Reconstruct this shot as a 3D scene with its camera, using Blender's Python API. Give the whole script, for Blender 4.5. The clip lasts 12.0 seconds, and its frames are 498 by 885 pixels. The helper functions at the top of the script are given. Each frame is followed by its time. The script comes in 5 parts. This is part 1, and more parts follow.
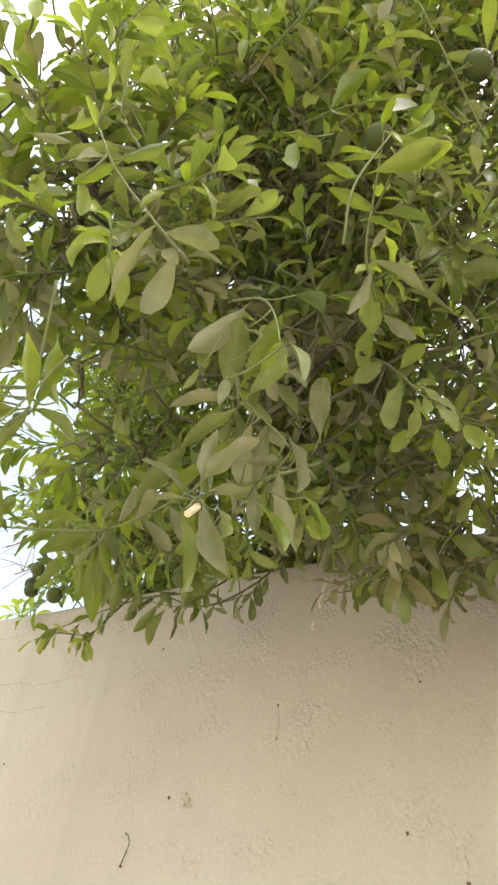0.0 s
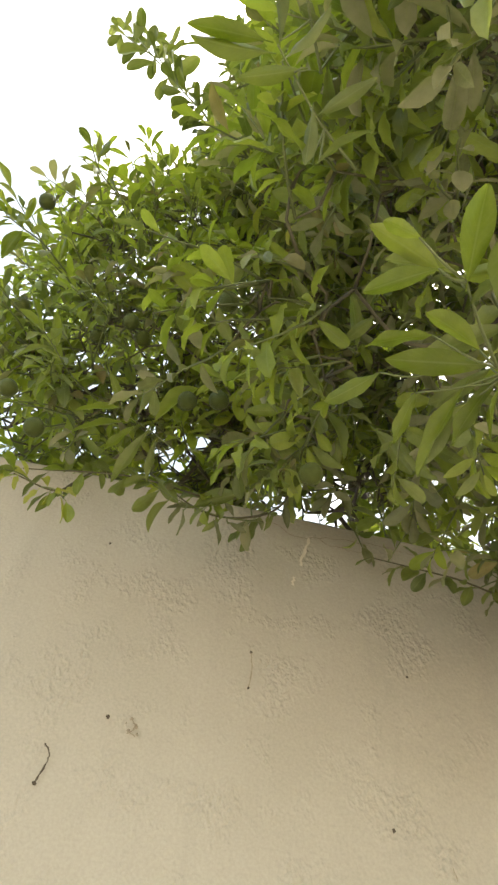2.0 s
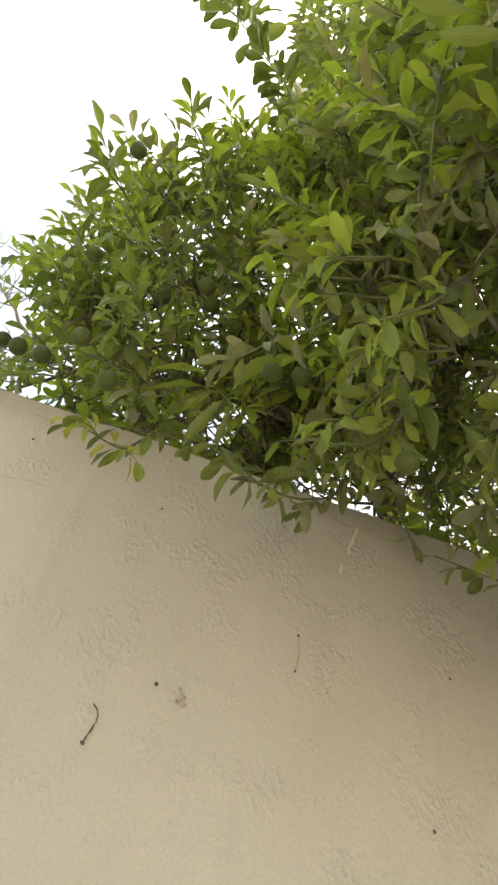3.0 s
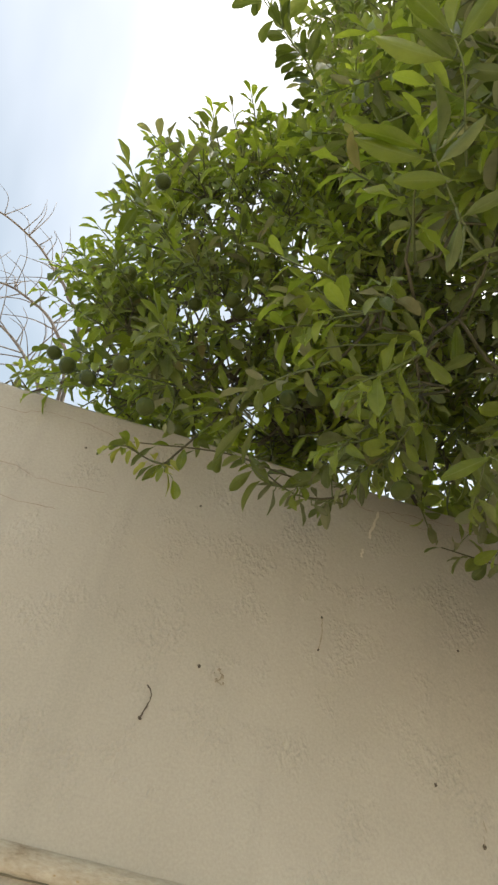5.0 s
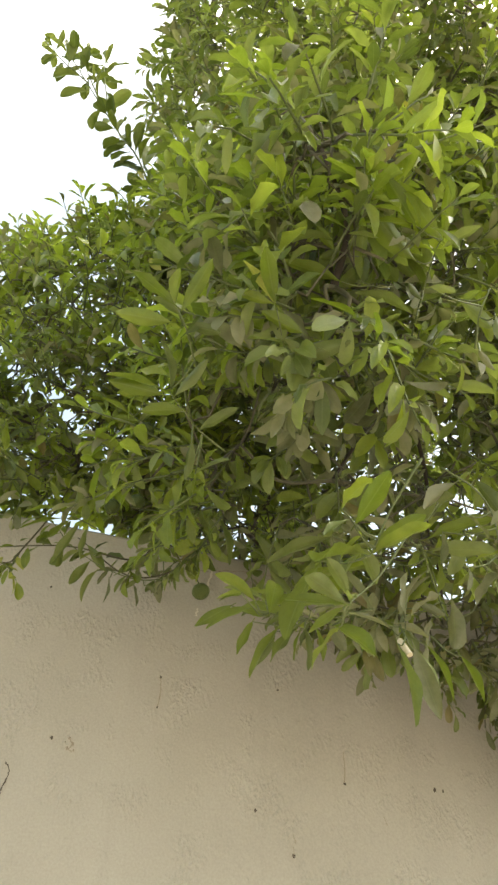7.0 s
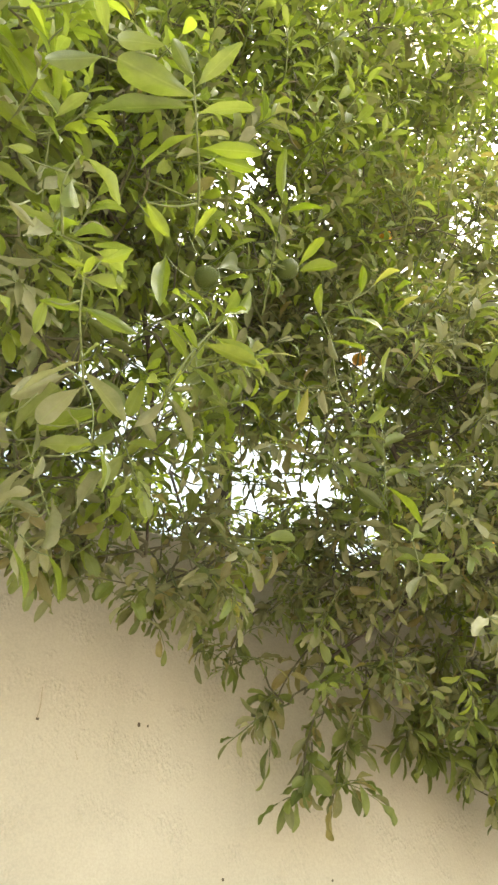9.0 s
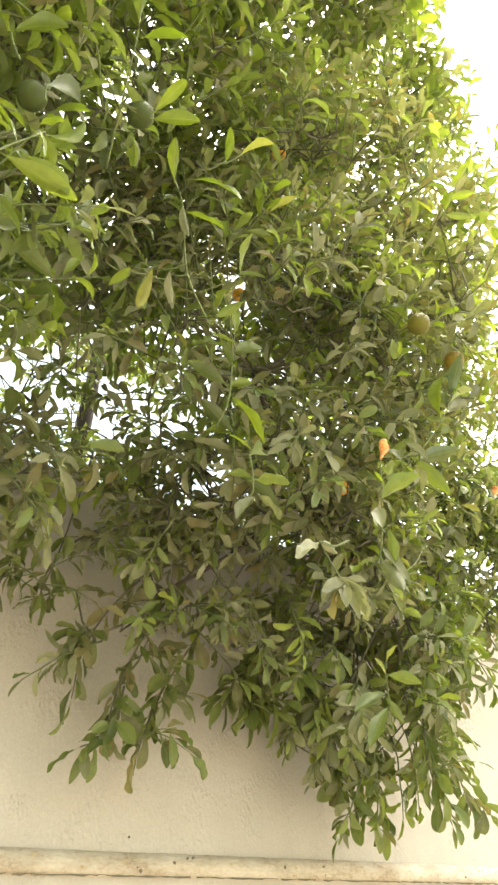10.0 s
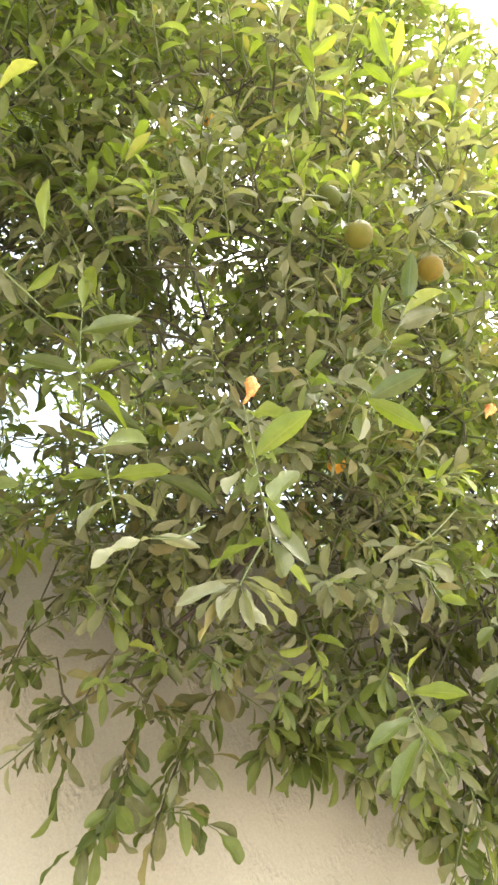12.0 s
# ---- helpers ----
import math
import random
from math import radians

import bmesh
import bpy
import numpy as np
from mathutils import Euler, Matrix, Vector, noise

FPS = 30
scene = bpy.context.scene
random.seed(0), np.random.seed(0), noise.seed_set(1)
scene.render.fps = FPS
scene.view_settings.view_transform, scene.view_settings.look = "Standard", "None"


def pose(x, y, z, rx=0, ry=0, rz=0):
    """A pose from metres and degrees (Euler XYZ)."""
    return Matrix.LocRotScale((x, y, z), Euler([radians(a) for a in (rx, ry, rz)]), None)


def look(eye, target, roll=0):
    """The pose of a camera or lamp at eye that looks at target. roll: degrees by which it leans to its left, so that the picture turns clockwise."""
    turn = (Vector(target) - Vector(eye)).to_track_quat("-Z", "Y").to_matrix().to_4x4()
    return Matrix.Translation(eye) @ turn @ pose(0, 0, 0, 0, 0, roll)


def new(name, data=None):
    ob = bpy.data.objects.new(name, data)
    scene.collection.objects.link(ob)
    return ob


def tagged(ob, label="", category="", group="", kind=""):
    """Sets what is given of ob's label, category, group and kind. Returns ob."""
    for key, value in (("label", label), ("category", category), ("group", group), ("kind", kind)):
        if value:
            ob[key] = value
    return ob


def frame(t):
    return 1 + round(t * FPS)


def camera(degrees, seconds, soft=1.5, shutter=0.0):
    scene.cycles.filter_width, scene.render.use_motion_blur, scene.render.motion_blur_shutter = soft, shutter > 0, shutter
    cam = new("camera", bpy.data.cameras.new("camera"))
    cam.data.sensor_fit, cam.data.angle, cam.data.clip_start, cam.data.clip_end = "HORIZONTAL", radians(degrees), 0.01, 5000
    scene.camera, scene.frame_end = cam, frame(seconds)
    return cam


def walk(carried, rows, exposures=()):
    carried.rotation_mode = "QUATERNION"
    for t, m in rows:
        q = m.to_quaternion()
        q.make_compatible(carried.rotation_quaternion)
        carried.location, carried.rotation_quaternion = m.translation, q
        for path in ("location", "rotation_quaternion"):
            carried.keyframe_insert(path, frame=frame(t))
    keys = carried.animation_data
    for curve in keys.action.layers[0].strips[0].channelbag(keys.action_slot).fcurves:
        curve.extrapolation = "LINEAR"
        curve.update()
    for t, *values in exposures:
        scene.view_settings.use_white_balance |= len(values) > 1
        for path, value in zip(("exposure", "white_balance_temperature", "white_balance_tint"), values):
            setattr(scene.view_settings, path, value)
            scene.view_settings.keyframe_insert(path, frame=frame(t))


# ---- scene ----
cam = camera(39.2, 12.0, soft=2.5)
PATH = [
    (0, (0.363, -1.013, 1.34), (-0.175, 0.152, 2.875), 6.1),
    (0.5, (0.191, -0.895, 1.306), (-0.02, 0.31, 2.888), 9.1),
    (1, (-0.012, -0.838, 1.337), (0.117, 0.478, 2.838), 5.8),
    (1.5, (-0.08, -0.84, 1.339), (0.094, 0.406, 2.894), 6.1),
    (2, (-0.158, -0.842, 1.356), (0.024, 0.387, 2.923), 5.9),
    (2.5, (-0.228, -0.812, 1.356), (0.159, 0.392, 2.906), 6.7),
    (3, (-0.261, -0.787, 1.358), (-0.042, 0.468, 2.9), 11.7),
    (3.2, (-0.291, -0.787, 1.357), (-0.128, 0.515, 2.867), 14.5),
    (4.8, (-0.309, -0.931, 1.363), (-0.189, 0.489, 2.766), 14.5),
    (5, (-0.268, -0.978, 1.367), (-0.134, 0.48, 2.729), 13.0),
    (5.5, (-0.283, -1.104, 1.368), (-0.179, 0.38, 2.705), 14.5),
    (6, (-0.337, -1.191, 1.38), (-0.14, 0.269, 2.733), 12.2),
    (6.5, (-0.322, -1.275, 1.405), (-0.111, 0.137, 2.806), 9.4),
    (6.9, (-0.223, -1.266, 1.398), (0.129, 0.158, 2.757), 2.9),
    (7, (-0.221, -1.278, 1.402), (0.207, 0.147, 2.739), 1.6),
    (7.2, (-0.207, -1.197, 1.367), (0.37, 0.179, 2.699), -2.7),
    (8.8, (0.094, -1.292, 1.365), (0.749, 0.057, 2.688), -2.3),
    (9, (0.128, -1.299, 1.36), (0.853, 0.048, 2.649), -3.3),
    (9.1, (0.146, -1.284, 1.357), (0.934, 0.041, 2.632), -3.7),
    (9.2, (0.171, -1.275, 1.342), (1.011, 0.039, 2.595), -4.3),
    (9.5, (0.227, -1.245, 1.342), (1.157, 0.091, 2.503), -5.4),
    (10, (0.292, -1.184, 1.375), (1.306, 0.044, 2.585), -3.8),
    (10.5, (0.39, -1.135, 1.392), (1.36, 0.085, 2.644), -7.1),
    (11, (0.552, -1.123, 1.407), (1.282, 0.216, 2.701), -6.0),
    (11.5, (0.671, -1.125, 1.422), (1.219, 0.296, 2.718), -6.7),
    (12, (0.689, -1.148, 1.438), (1.266, 0.237, 2.761), -8.3),
]
walk(cam, [(t, look(e, g, r)) for t, e, g, r in PATH], exposures=[(0.0, 3.11, 6110, 19), (0.5, 3.3, 6150, 18), (1.0, 3.01, 6190, 15), (2.0, 2.89, 6290, 15), (2.5, 2.89, 6320, 15), (3.0, 2.75, 6270, 16), (4.8, 2.29, 6220, 17), (5.5, 2.36, 6170, 17), (6.5, 2.4, 6170, 17), (7.2, 2.8, 6200, 13), (8.8, 3.39, 6420, 12), (9.5, 3.35, 6420, 12), (10.5, 3.49, 6180, 15), (12.0, 3.72, 5980, 17)])

# ---- sky and sun ----
SUN_AZ, SUN_EL = 106.0, 64.0     # from the wall's normal (+y) towards +x; height over the horizon
world = bpy.data.worlds.new("sky")
scene.world = world
world.use_nodes = True
wn, wl = world.node_tree.nodes, world.node_tree.links
wn.clear()
w_out = wn.new("ShaderNodeOutputWorld")
w_bg = wn.new("ShaderNodeBackground")
w_sky = wn.new("ShaderNodeTexSky")
w_sky.sky_type = "NISHITA"
w_sky.sun_disc = False
w_sky.sun_elevation = radians(SUN_EL)
w_sky.sun_rotation = radians(SUN_AZ)
w_sky.dust_density = 2.0
w_gain = wn.new("ShaderNodeMixRGB")
w_gain.blend_type = "MULTIPLY"
w_gain.inputs[0].default_value = 1.0
w_gain.inputs[2].default_value = (0.63, 0.535, 0.345, 1)
w_co = wn.new("ShaderNodeTexCoord")
w_map = wn.new("ShaderNodeMapping")
w_map.inputs["Rotation"].default_value = (0.3, 0.2, 0.9)
w_map.inputs["Scale"].default_value = (3.0, 1.0, 1.5)
w_noise = wn.new("ShaderNodeTexNoise")
w_noise.inputs["Scale"].default_value = 1.5
w_noise.inputs["Detail"].default_value = 4.0
w_noise.inputs["Roughness"].default_value = 0.45
w_ramp = wn.new("ShaderNodeValToRGB")
w_els = w_ramp.color_ramp.elements
w_els.new(0.4)
w_els.new(0.6)
for w_el, w_pos, w_val in zip(w_els, (0.58, 0.74, 0.82, 1.0), (0.007, 0.034, 0.19, 2.6)):
    w_el.position, w_el.color = w_pos, (w_val, w_val, w_val, 1)
w_fit = wn.new("ShaderNodeMath")             # brings the sum below one for the ramp
w_fit.operation = "MULTIPLY"
w_fit.inputs[1].default_value = 0.6
w_mix = wn.new("ShaderNodeMixRGB")
w_mix.inputs[2].default_value = (14.6, 14.1, 12.9, 1)   # thin bright cloud
wl.new(w_co.outputs["Generated"], w_map.inputs["Vector"])
wl.new(w_map.outputs[0], w_noise.inputs["Vector"])
w_dot = wn.new("ShaderNodeVectorMath")       # the haze is whiter towards the sun
w_dot.operation = "DOT_PRODUCT"
w_dot.inputs[1].default_value = (math.sin(radians(SUN_AZ)) * math.cos(radians(SUN_EL)), math.cos(radians(SUN_AZ)) * math.cos(radians(SUN_EL)), math.sin(radians(SUN_EL)))
wl.new(w_co.outputs["Generated"], w_dot.inputs[0])
w_add = wn.new("ShaderNodeMath")
w_add.operation = "MULTIPLY_ADD"
w_add.inputs[1].default_value = 1.0
wl.new(w_dot.outputs["Value"], w_add.inputs[0])
wl.new(w_noise.outputs["Fac"], w_add.inputs[2])
wl.new(w_add.outputs[0], w_fit.inputs[0])
wl.new(w_fit.outputs[0], w_ramp.inputs[0])
wl.new(w_sky.outputs[0], w_gain.inputs[1])
wl.new(w_ramp.outputs[0], w_mix.inputs[0])
wl.new(w_gain.outputs[0], w_mix.inputs[1])
wl.new(w_mix.outputs[0], w_bg.inputs[0])
w_bg.inputs[1].default_value = 0.147
wl.new(w_bg.outputs[0], w_out.inputs[0])

sun = new("sun", bpy.data.lights.new("sun", "SUN"))
sun.data.energy = 0.65
sun.data.angle = radians(14.0)
sun.data.color = (1.0, 0.91, 0.74)
_az, _el = radians(SUN_AZ), radians(SUN_EL)
sun_from = Vector((math.sin(_az) * math.cos(_el), math.cos(_az) * math.cos(_el), math.sin(_el)))
sun.matrix_world = look(sun_from * 20, (0, 0, 0))


# ---- materials ----
def material(name):
    mat = bpy.data.materials.new(name)
    mat.use_nodes = True
    nt = mat.node_tree
    nt.nodes.clear()
    return mat, nt.nodes, nt.links, nt.nodes.new("ShaderNodeOutputMaterial")


def ramp(nodes, stops):
    node = nodes.new("ShaderNodeValToRGB")
    els = node.color_ramp.elements
    while len(els) < len(stops):
        els.new(0.5)
    for el, (pos, col) in zip(els, stops):
        el.position, el.color = pos, (*col, 1)
    return node


def noise_node(nodes, links, scale, detail=4.0, rough=0.55, coords=None):
    node = nodes.new("ShaderNodeTexNoise")
    node.inputs["Scale"].default_value = scale
    node.inputs["Detail"].default_value = detail
    node.inputs["Roughness"].default_value = rough
    if coords is not None:
        links.new(coords, node.inputs["Vector"])
    return node


def mix_rgb(nodes, links, fac, a, b, mode="MIX"):
    node = nodes.new("ShaderNodeMixRGB")
    node.blend_type = mode
    for value, slot in ((fac, node.inputs[0]), (a, node.inputs[1]), (b, node.inputs[2])):
        if isinstance(value, (int, float)):
            slot.default_value = value
        elif isinstance(value, tuple):
            slot.default_value = (*value, 1)
        else:
            links.new(value, slot)
    return node.outputs[0]


def leaf_material(name, stops, through_gain, dust, per_object, gloss=0.38):
    """Citrus leaf: waxy, lets light through, pale midrib, dust and blotches."""
    mat, n, l, out = material(name)
    if per_object:
        rnd = n.new("ShaderNodeObjectInfo").outputs["Random"]
    else:
        rnd = n.new("ShaderNodeNewGeometry").outputs["Random Per Island"]
    uv = n.new("ShaderNodeUVMap")
    sep = n.new("ShaderNodeSeparateXYZ")
    l.new(uv.outputs[0], sep.inputs[0])
    pos = n.new("ShaderNodeNewGeometry").outputs["Position"]
    base = ramp(n, stops)
    l.new(rnd, base.inputs[0])
    blot = noise_node(n, l, 44.0, 5.0, 0.65, pos)
    blot_r = ramp(n, [(0.42, (0, 0, 0)), (0.72, (1, 1, 1))])
    l.new(blot.outputs["Fac"], blot_r.inputs[0])
    col = mix_rgb(n, l, blot_r.outputs[0], base.outputs[0], (0.72, 0.75, 0.60), "MULTIPLY")
    dust_n = noise_node(n, l, 26.0, 8.0, 0.75, pos)
    dust_r = ramp(n, [(0.40, (0, 0, 0)), (0.75, (dust, dust, dust))])
    l.new(dust_n.outputs["Fac"], dust_r.inputs[0])
    clean = col
    col = mix_rgb(n, l, dust_r.outputs[0], col, (0.30, 0.295, 0.185))
    # midrib and side veins
    rib = n.new("ShaderNodeMath")
    rib.operation = "SUBTRACT"
    l.new(sep.outputs["Y"], rib.inputs[0])
    rib.inputs[1].default_value = 0.5
    rib_a = n.new("ShaderNodeMath")
    rib_a.operation = "ABSOLUTE"
    l.new(rib.outputs[0], rib_a.inputs[0])
    rib_r = ramp(n, [(0.015, (0.32, 0.32, 0.32)), (0.05, (0, 0, 0))])
    l.new(rib_a.outputs[0], rib_r.inputs[0])
    vein_c = n.new("ShaderNodeMath")
    vein_c.operation = "MULTIPLY_ADD"
    l.new(rib_a.outputs[0], vein_c.inputs[0])
    vein_c.inputs[1].default_value = -0.45
    l.new(sep.outputs["X"], vein_c.inputs[2])
    vein_s = n.new("ShaderNodeMath")
    vein_s.operation = "SINE"
    vein_m = n.new("ShaderNodeMath")
    vein_m.operation = "MULTIPLY"
    vein_m.inputs[1].default_value = 70.0
    l.new(vein_c.outputs[0], vein_m.inputs[0])
    l.new(vein_m.outputs[0], vein_s.inputs[0])
    vein_r = ramp(n, [(0.80, (0, 0, 0)), (1.0, (0.07, 0.07, 0.07))])
    l.new(vein_s.outputs[0], vein_r.inputs[0])
    ribs = mix_rgb(n, l, 1.0, rib_r.outputs[0], vein_r.outputs[0], "ADD")
    col = mix_rgb(n, l, ribs, col, (0.26, 0.32, 0.12))
    bump = n.new("ShaderNodeBump")
    bump.inputs["Strength"].default_value = 0.45
    bump.inputs["Distance"].default_value = 0.002
    height = mix_rgb(n, l, 0.5, ribs, blot.outputs["Fac"])
    l.new(height, bump.inputs["Height"])
    bsdf = n.new("ShaderNodeBsdfPrincipled")
    l.new(col, bsdf.inputs["Base Color"])
    bsdf.inputs["Roughness"].default_value = gloss
    bsdf.inputs["Specular IOR Level"].default_value = 0.36
    bsdf.inputs["Coat Weight"].default_value = 0.12 if gloss < 0.45 else 0.0
    bsdf.inputs["Coat Roughness"].default_value = 0.28
    l.new(bump.outputs[0], bsdf.inputs["Normal"])
    tr = n.new("ShaderNodeBsdfTranslucent")
    red = 1.25
    warm = mix_rgb(n, l, 1.0, clean, (red * through_gain, 1.28 * through_gain, 0.53 * through_gain), "MULTIPLY")
    l.new(warm, tr.inputs["Color"])
    mixs = n.new("ShaderNodeMixShader")
    mixs.inputs[0].default_value = 0.46
    l.new(bsdf.outputs[0], mixs.inputs[1])
    l.new(tr.outputs[0], mixs.inputs[2])
    l.new(mixs.outputs[0], out.inputs[0])
    return mat


MATURE = [(0.0, (0.082, 0.112, 0.025)), (0.5, (0.152, 0.190, 0.042)), (1.0, (0.212, 0.250, 0.076))]
YOUNG = [(0.0, (0.155, 0.205, 0.028)), (0.6, (0.210, 0.262, 0.038)), (1.0, (0.258, 0.306, 0.055))]
DUSTY = [(0.0, (0.150, 0.165, 0.080)), (0.5, (0.225, 0.233, 0.128)), (1.0, (0.330, 0.325, 0.208))]
YOUNG_DIM = [(0.0, (0.112, 0.152, 0.013)), (0.6, (0.152, 0.196, 0.019)), (1.0, (0.192, 0.232, 0.032))]   # YOUNG made dimmer for the single long leaves of the fresh shoots
DUSTY_DIM = [(0.0, (0.122, 0.138, 0.062)), (0.5, (0.175, 0.185, 0.096)), (1.0, (0.265, 0.265, 0.162))]
WORN = [(0.0, (0.11, 0.115, 0.042)), (0.5, (0.165, 0.16, 0.066)), (1.0, (0.25, 0.205, 0.09))]
YELLOW = [(0.0, (0.27, 0.31, 0.055)), (0.5, (0.32, 0.34, 0.065)), (1.0, (0.31, 0.29, 0.08))]
# Bulk leaves brighter, single leaves dimmer: light on them partly put into colour.
LEAF = {
    "mature": (leaf_material("leaf mature", MATURE, 1.2, 0.25, False), leaf_material("leaf mature single", MATURE, 0.72, 0.25, True)),
    "young": (leaf_material("leaf young", YOUNG, 1.4, 0.10, False), leaf_material("leaf young single", YOUNG_DIM, 1.0, 0.06, True)),
    "dusty": (leaf_material("leaf dusty", DUSTY, 0.75, 0.8, False, 0.6), leaf_material("leaf dusty single", DUSTY_DIM, 0.7, 0.8, True, 0.6)),
    "worn": (leaf_material("leaf worn", WORN, 0.9, 0.7, False, 0.6), leaf_material("leaf worn single", WORN, 0.9, 0.7, True, 0.6)),
    "yellow": (leaf_material("leaf yellow", YELLOW, 1.2, 0.2, False, 0.5), leaf_material("leaf yellow single", YELLOW, 0.9, 0.2, True, 0.5)),
}


def simple_material(name, stops, scale, rough, bump_scale=0.0, bump_dist=0.002, stretch=(1, 1, 1)):
    mat, n, l, out = material(name)
    co = n.new("ShaderNodeNewGeometry").outputs["Position"]
    mp = n.new("ShaderNodeMapping")
    mp.inputs["Scale"].default_value = stretch
    l.new(co, mp.inputs["Vector"])
    big = noise_node(n, l, scale, 6.0, 0.6, mp.outputs[0])
    fine = noise_node(n, l, scale * 9, 4.0, 0.6, mp.outputs[0])
    both = mix_rgb(n, l, 0.35, big.outputs["Fac"], fine.outputs["Fac"])
    col = ramp(n, stops)
    l.new(both, col.inputs[0])
    bsdf = n.new("ShaderNodeBsdfPrincipled")
    l.new(col.outputs[0], bsdf.inputs["Base Color"])
    bsdf.inputs["Roughness"].default_value = rough
    if bump_scale:
        bn = noise_node(n, l, bump_scale, 5.0, 0.6, mp.outputs[0])
        bump = n.new("ShaderNodeBump")
        bump.inputs["Strength"].default_value = 0.8
        bump.inputs["Distance"].default_value = bump_dist
        l.new(bn.outputs["Fac"], bump.inputs["Height"])
        l.new(bump.outputs[0], bsdf.inputs["Normal"])
    l.new(bsdf.outputs[0], out.inputs[0])
    return mat


def stucco_material():
    """Cream paint over trowelled render: smooth areas, rough ridged areas, faint stains."""
    mat, n, l, out = material("painted stucco")
    pos = n.new("ShaderNodeNewGeometry").outputs["Position"]
    stain = noise_node(n, l, 2.2, 6.0, 0.62, pos)
    col = ramp(n, [(0.30, (0.335, 0.308, 0.253)), (0.55, (0.370, 0.342, 0.284)), (0.75, (0.400, 0.374, 0.314))])
    l.new(stain.outputs["Fac"], col.inputs[0])
    streak_map = n.new("ShaderNodeMapping")
    streak_map.inputs["Scale"].default_value = (16, 1, 0.9)
    l.new(pos, streak_map.inputs["Vector"])
    streak = noise_node(n, l, 1.0, 4.0, 0.6, streak_map.outputs[0])
    streak_r = ramp(n, [(0.52, (0, 0, 0)), (0.80, (0.5, 0.5, 0.5))])
    l.new(streak.outputs["Fac"], streak_r.inputs[0])
    colour = mix_rgb(n, l, streak_r.outputs[0], col.outputs[0], (0.305, 0.282, 0.234))
    grain = noise_node(n, l, 260.0, 3.0, 0.6, pos)
    grain_r = ramp(n, [(0.35, (0.93, 0.93, 0.93)), (0.65, (1.04, 1.04, 1.04))])
    l.new(grain.outputs["Fac"], grain_r.inputs[0])
    colour = mix_rgb(n, l, 1.0, colour, grain_r.outputs[0], "MULTIPLY")
    # relief: orange-peel from a roller, strong in patches, over slow trowel waves
    peel_map = n.new("ShaderNodeMapping")
    peel_map.inputs["Scale"].default_value = (1.0, 1.0, 0.75)
    peel_map.inputs["Rotation"].default_value = (0, 0.5, 0)
    l.new(pos, peel_map.inputs["Vector"])
    peel = noise_node(n, l, 150.0, 1.5, 0.45, peel_map.outputs[0])
    peel_r = ramp(n, [(0.32, (0, 0, 0)), (0.72, (1, 1, 1))])
    l.new(peel.outputs["Fac"], peel_r.inputs[0])
    patch = noise_node(n, l, 10.5, 4.0, 0.55, pos)
    patch_r = ramp(n, [(0.50, (0.10, 0.10, 0.10)), (0.62, (1, 1, 1))])
    l.new(patch.outputs["Fac"], patch_r.inputs[0])
    relief = mix_rgb(n, l, 1.0, peel_r.outputs[0], patch_r.outputs[0], "MULTIPLY")
    waves = noise_node(n, l, 14.0, 2.0, 0.5, pos)
    relief = mix_rgb(n, l, 0.3, relief, waves.outputs["Fac"])
    bump = n.new("ShaderNodeBump")
    bump.inputs["Strength"].default_value = 0.9
    bump.inputs["Distance"].default_value = 0.0032
    l.new(relief, bump.inputs["Height"])
    bsdf = n.new("ShaderNodeBsdfPrincipled")
    l.new(colour, bsdf.inputs["Base Color"])
    bsdf.inputs["Roughness"].default_value = 0.72
    bsdf.inputs["Specular IOR Level"].default_value = 0.3
    l.new(bump.outputs[0], bsdf.inputs["Normal"])
    l.new(bsdf.outputs[0], out.inputs[0])
    return mat


STUCCO = stucco_material()
BAND = simple_material("stained plaster band", [(0.34, (0.22, 0.165, 0.10)), (0.47, (0.355, 0.30, 0.215)), (0.62, (0.44, 0.39, 0.30))], 26.0, 0.8, 150.0, 0.003, (0.5, 1, 1))
MARK = simple_material("dark wall pit", [(0.3, (0.035, 0.028, 0.02)), (0.7, (0.10, 0.075, 0.05))], 60.0, 0.9)
DRIP = simple_material("drip stain", [(0.3, (0.20, 0.165, 0.115)), (0.7, (0.33, 0.28, 0.21))], 60.0, 0.85)
SCUFF = simple_material("rubbed paint", [(0.3, (0.50, 0.44, 0.345)), (0.7, (0.58, 0.52, 0.42))], 60.0, 0.8)
SHADE_DIRT = simple_material("dirt and edge shade", [(0.3, (0.06, 0.055, 0.035)), (0.7, (0.15, 0.13, 0.085))], 60.0, 0.95)
RUST = simple_material("brown stain", [(0.3, (0.26, 0.19, 0.10)), (0.7, (0.40, 0.31, 0.18))], 60.0, 0.95)
CRACK = simple_material("hairline crack", [(0.3, (0.17, 0.12, 0.09)), (0.7, (0.33, 0.26, 0.20))], 80.0, 0.9)
BARK = simple_material("citrus bark", [(0.3, (0.030, 0.021, 0.015)), (0.6, (0.060, 0.044, 0.030)), (0.8, (0.105, 0.082, 0.058))], 22.0, 0.85, 120.0, 0.003, (1, 1, 0.35))
TWIG = simple_material("green twig", [(0.3, (0.072, 0.094, 0.024)), (0.7, (0.125, 0.145, 0.044))], 40.0, 0.6)
TWIG_BROWN = simple_material("brown twig", [(0.3, (0.055, 0.050, 0.026)), (0.7, (0.115, 0.105, 0.055))], 40.0, 0.8)
DRY = simple_material("dry stem", [(0.3, (0.11, 0.09, 0.075)), (0.7, (0.25, 0.21, 0.17))], 40.0, 0.9)
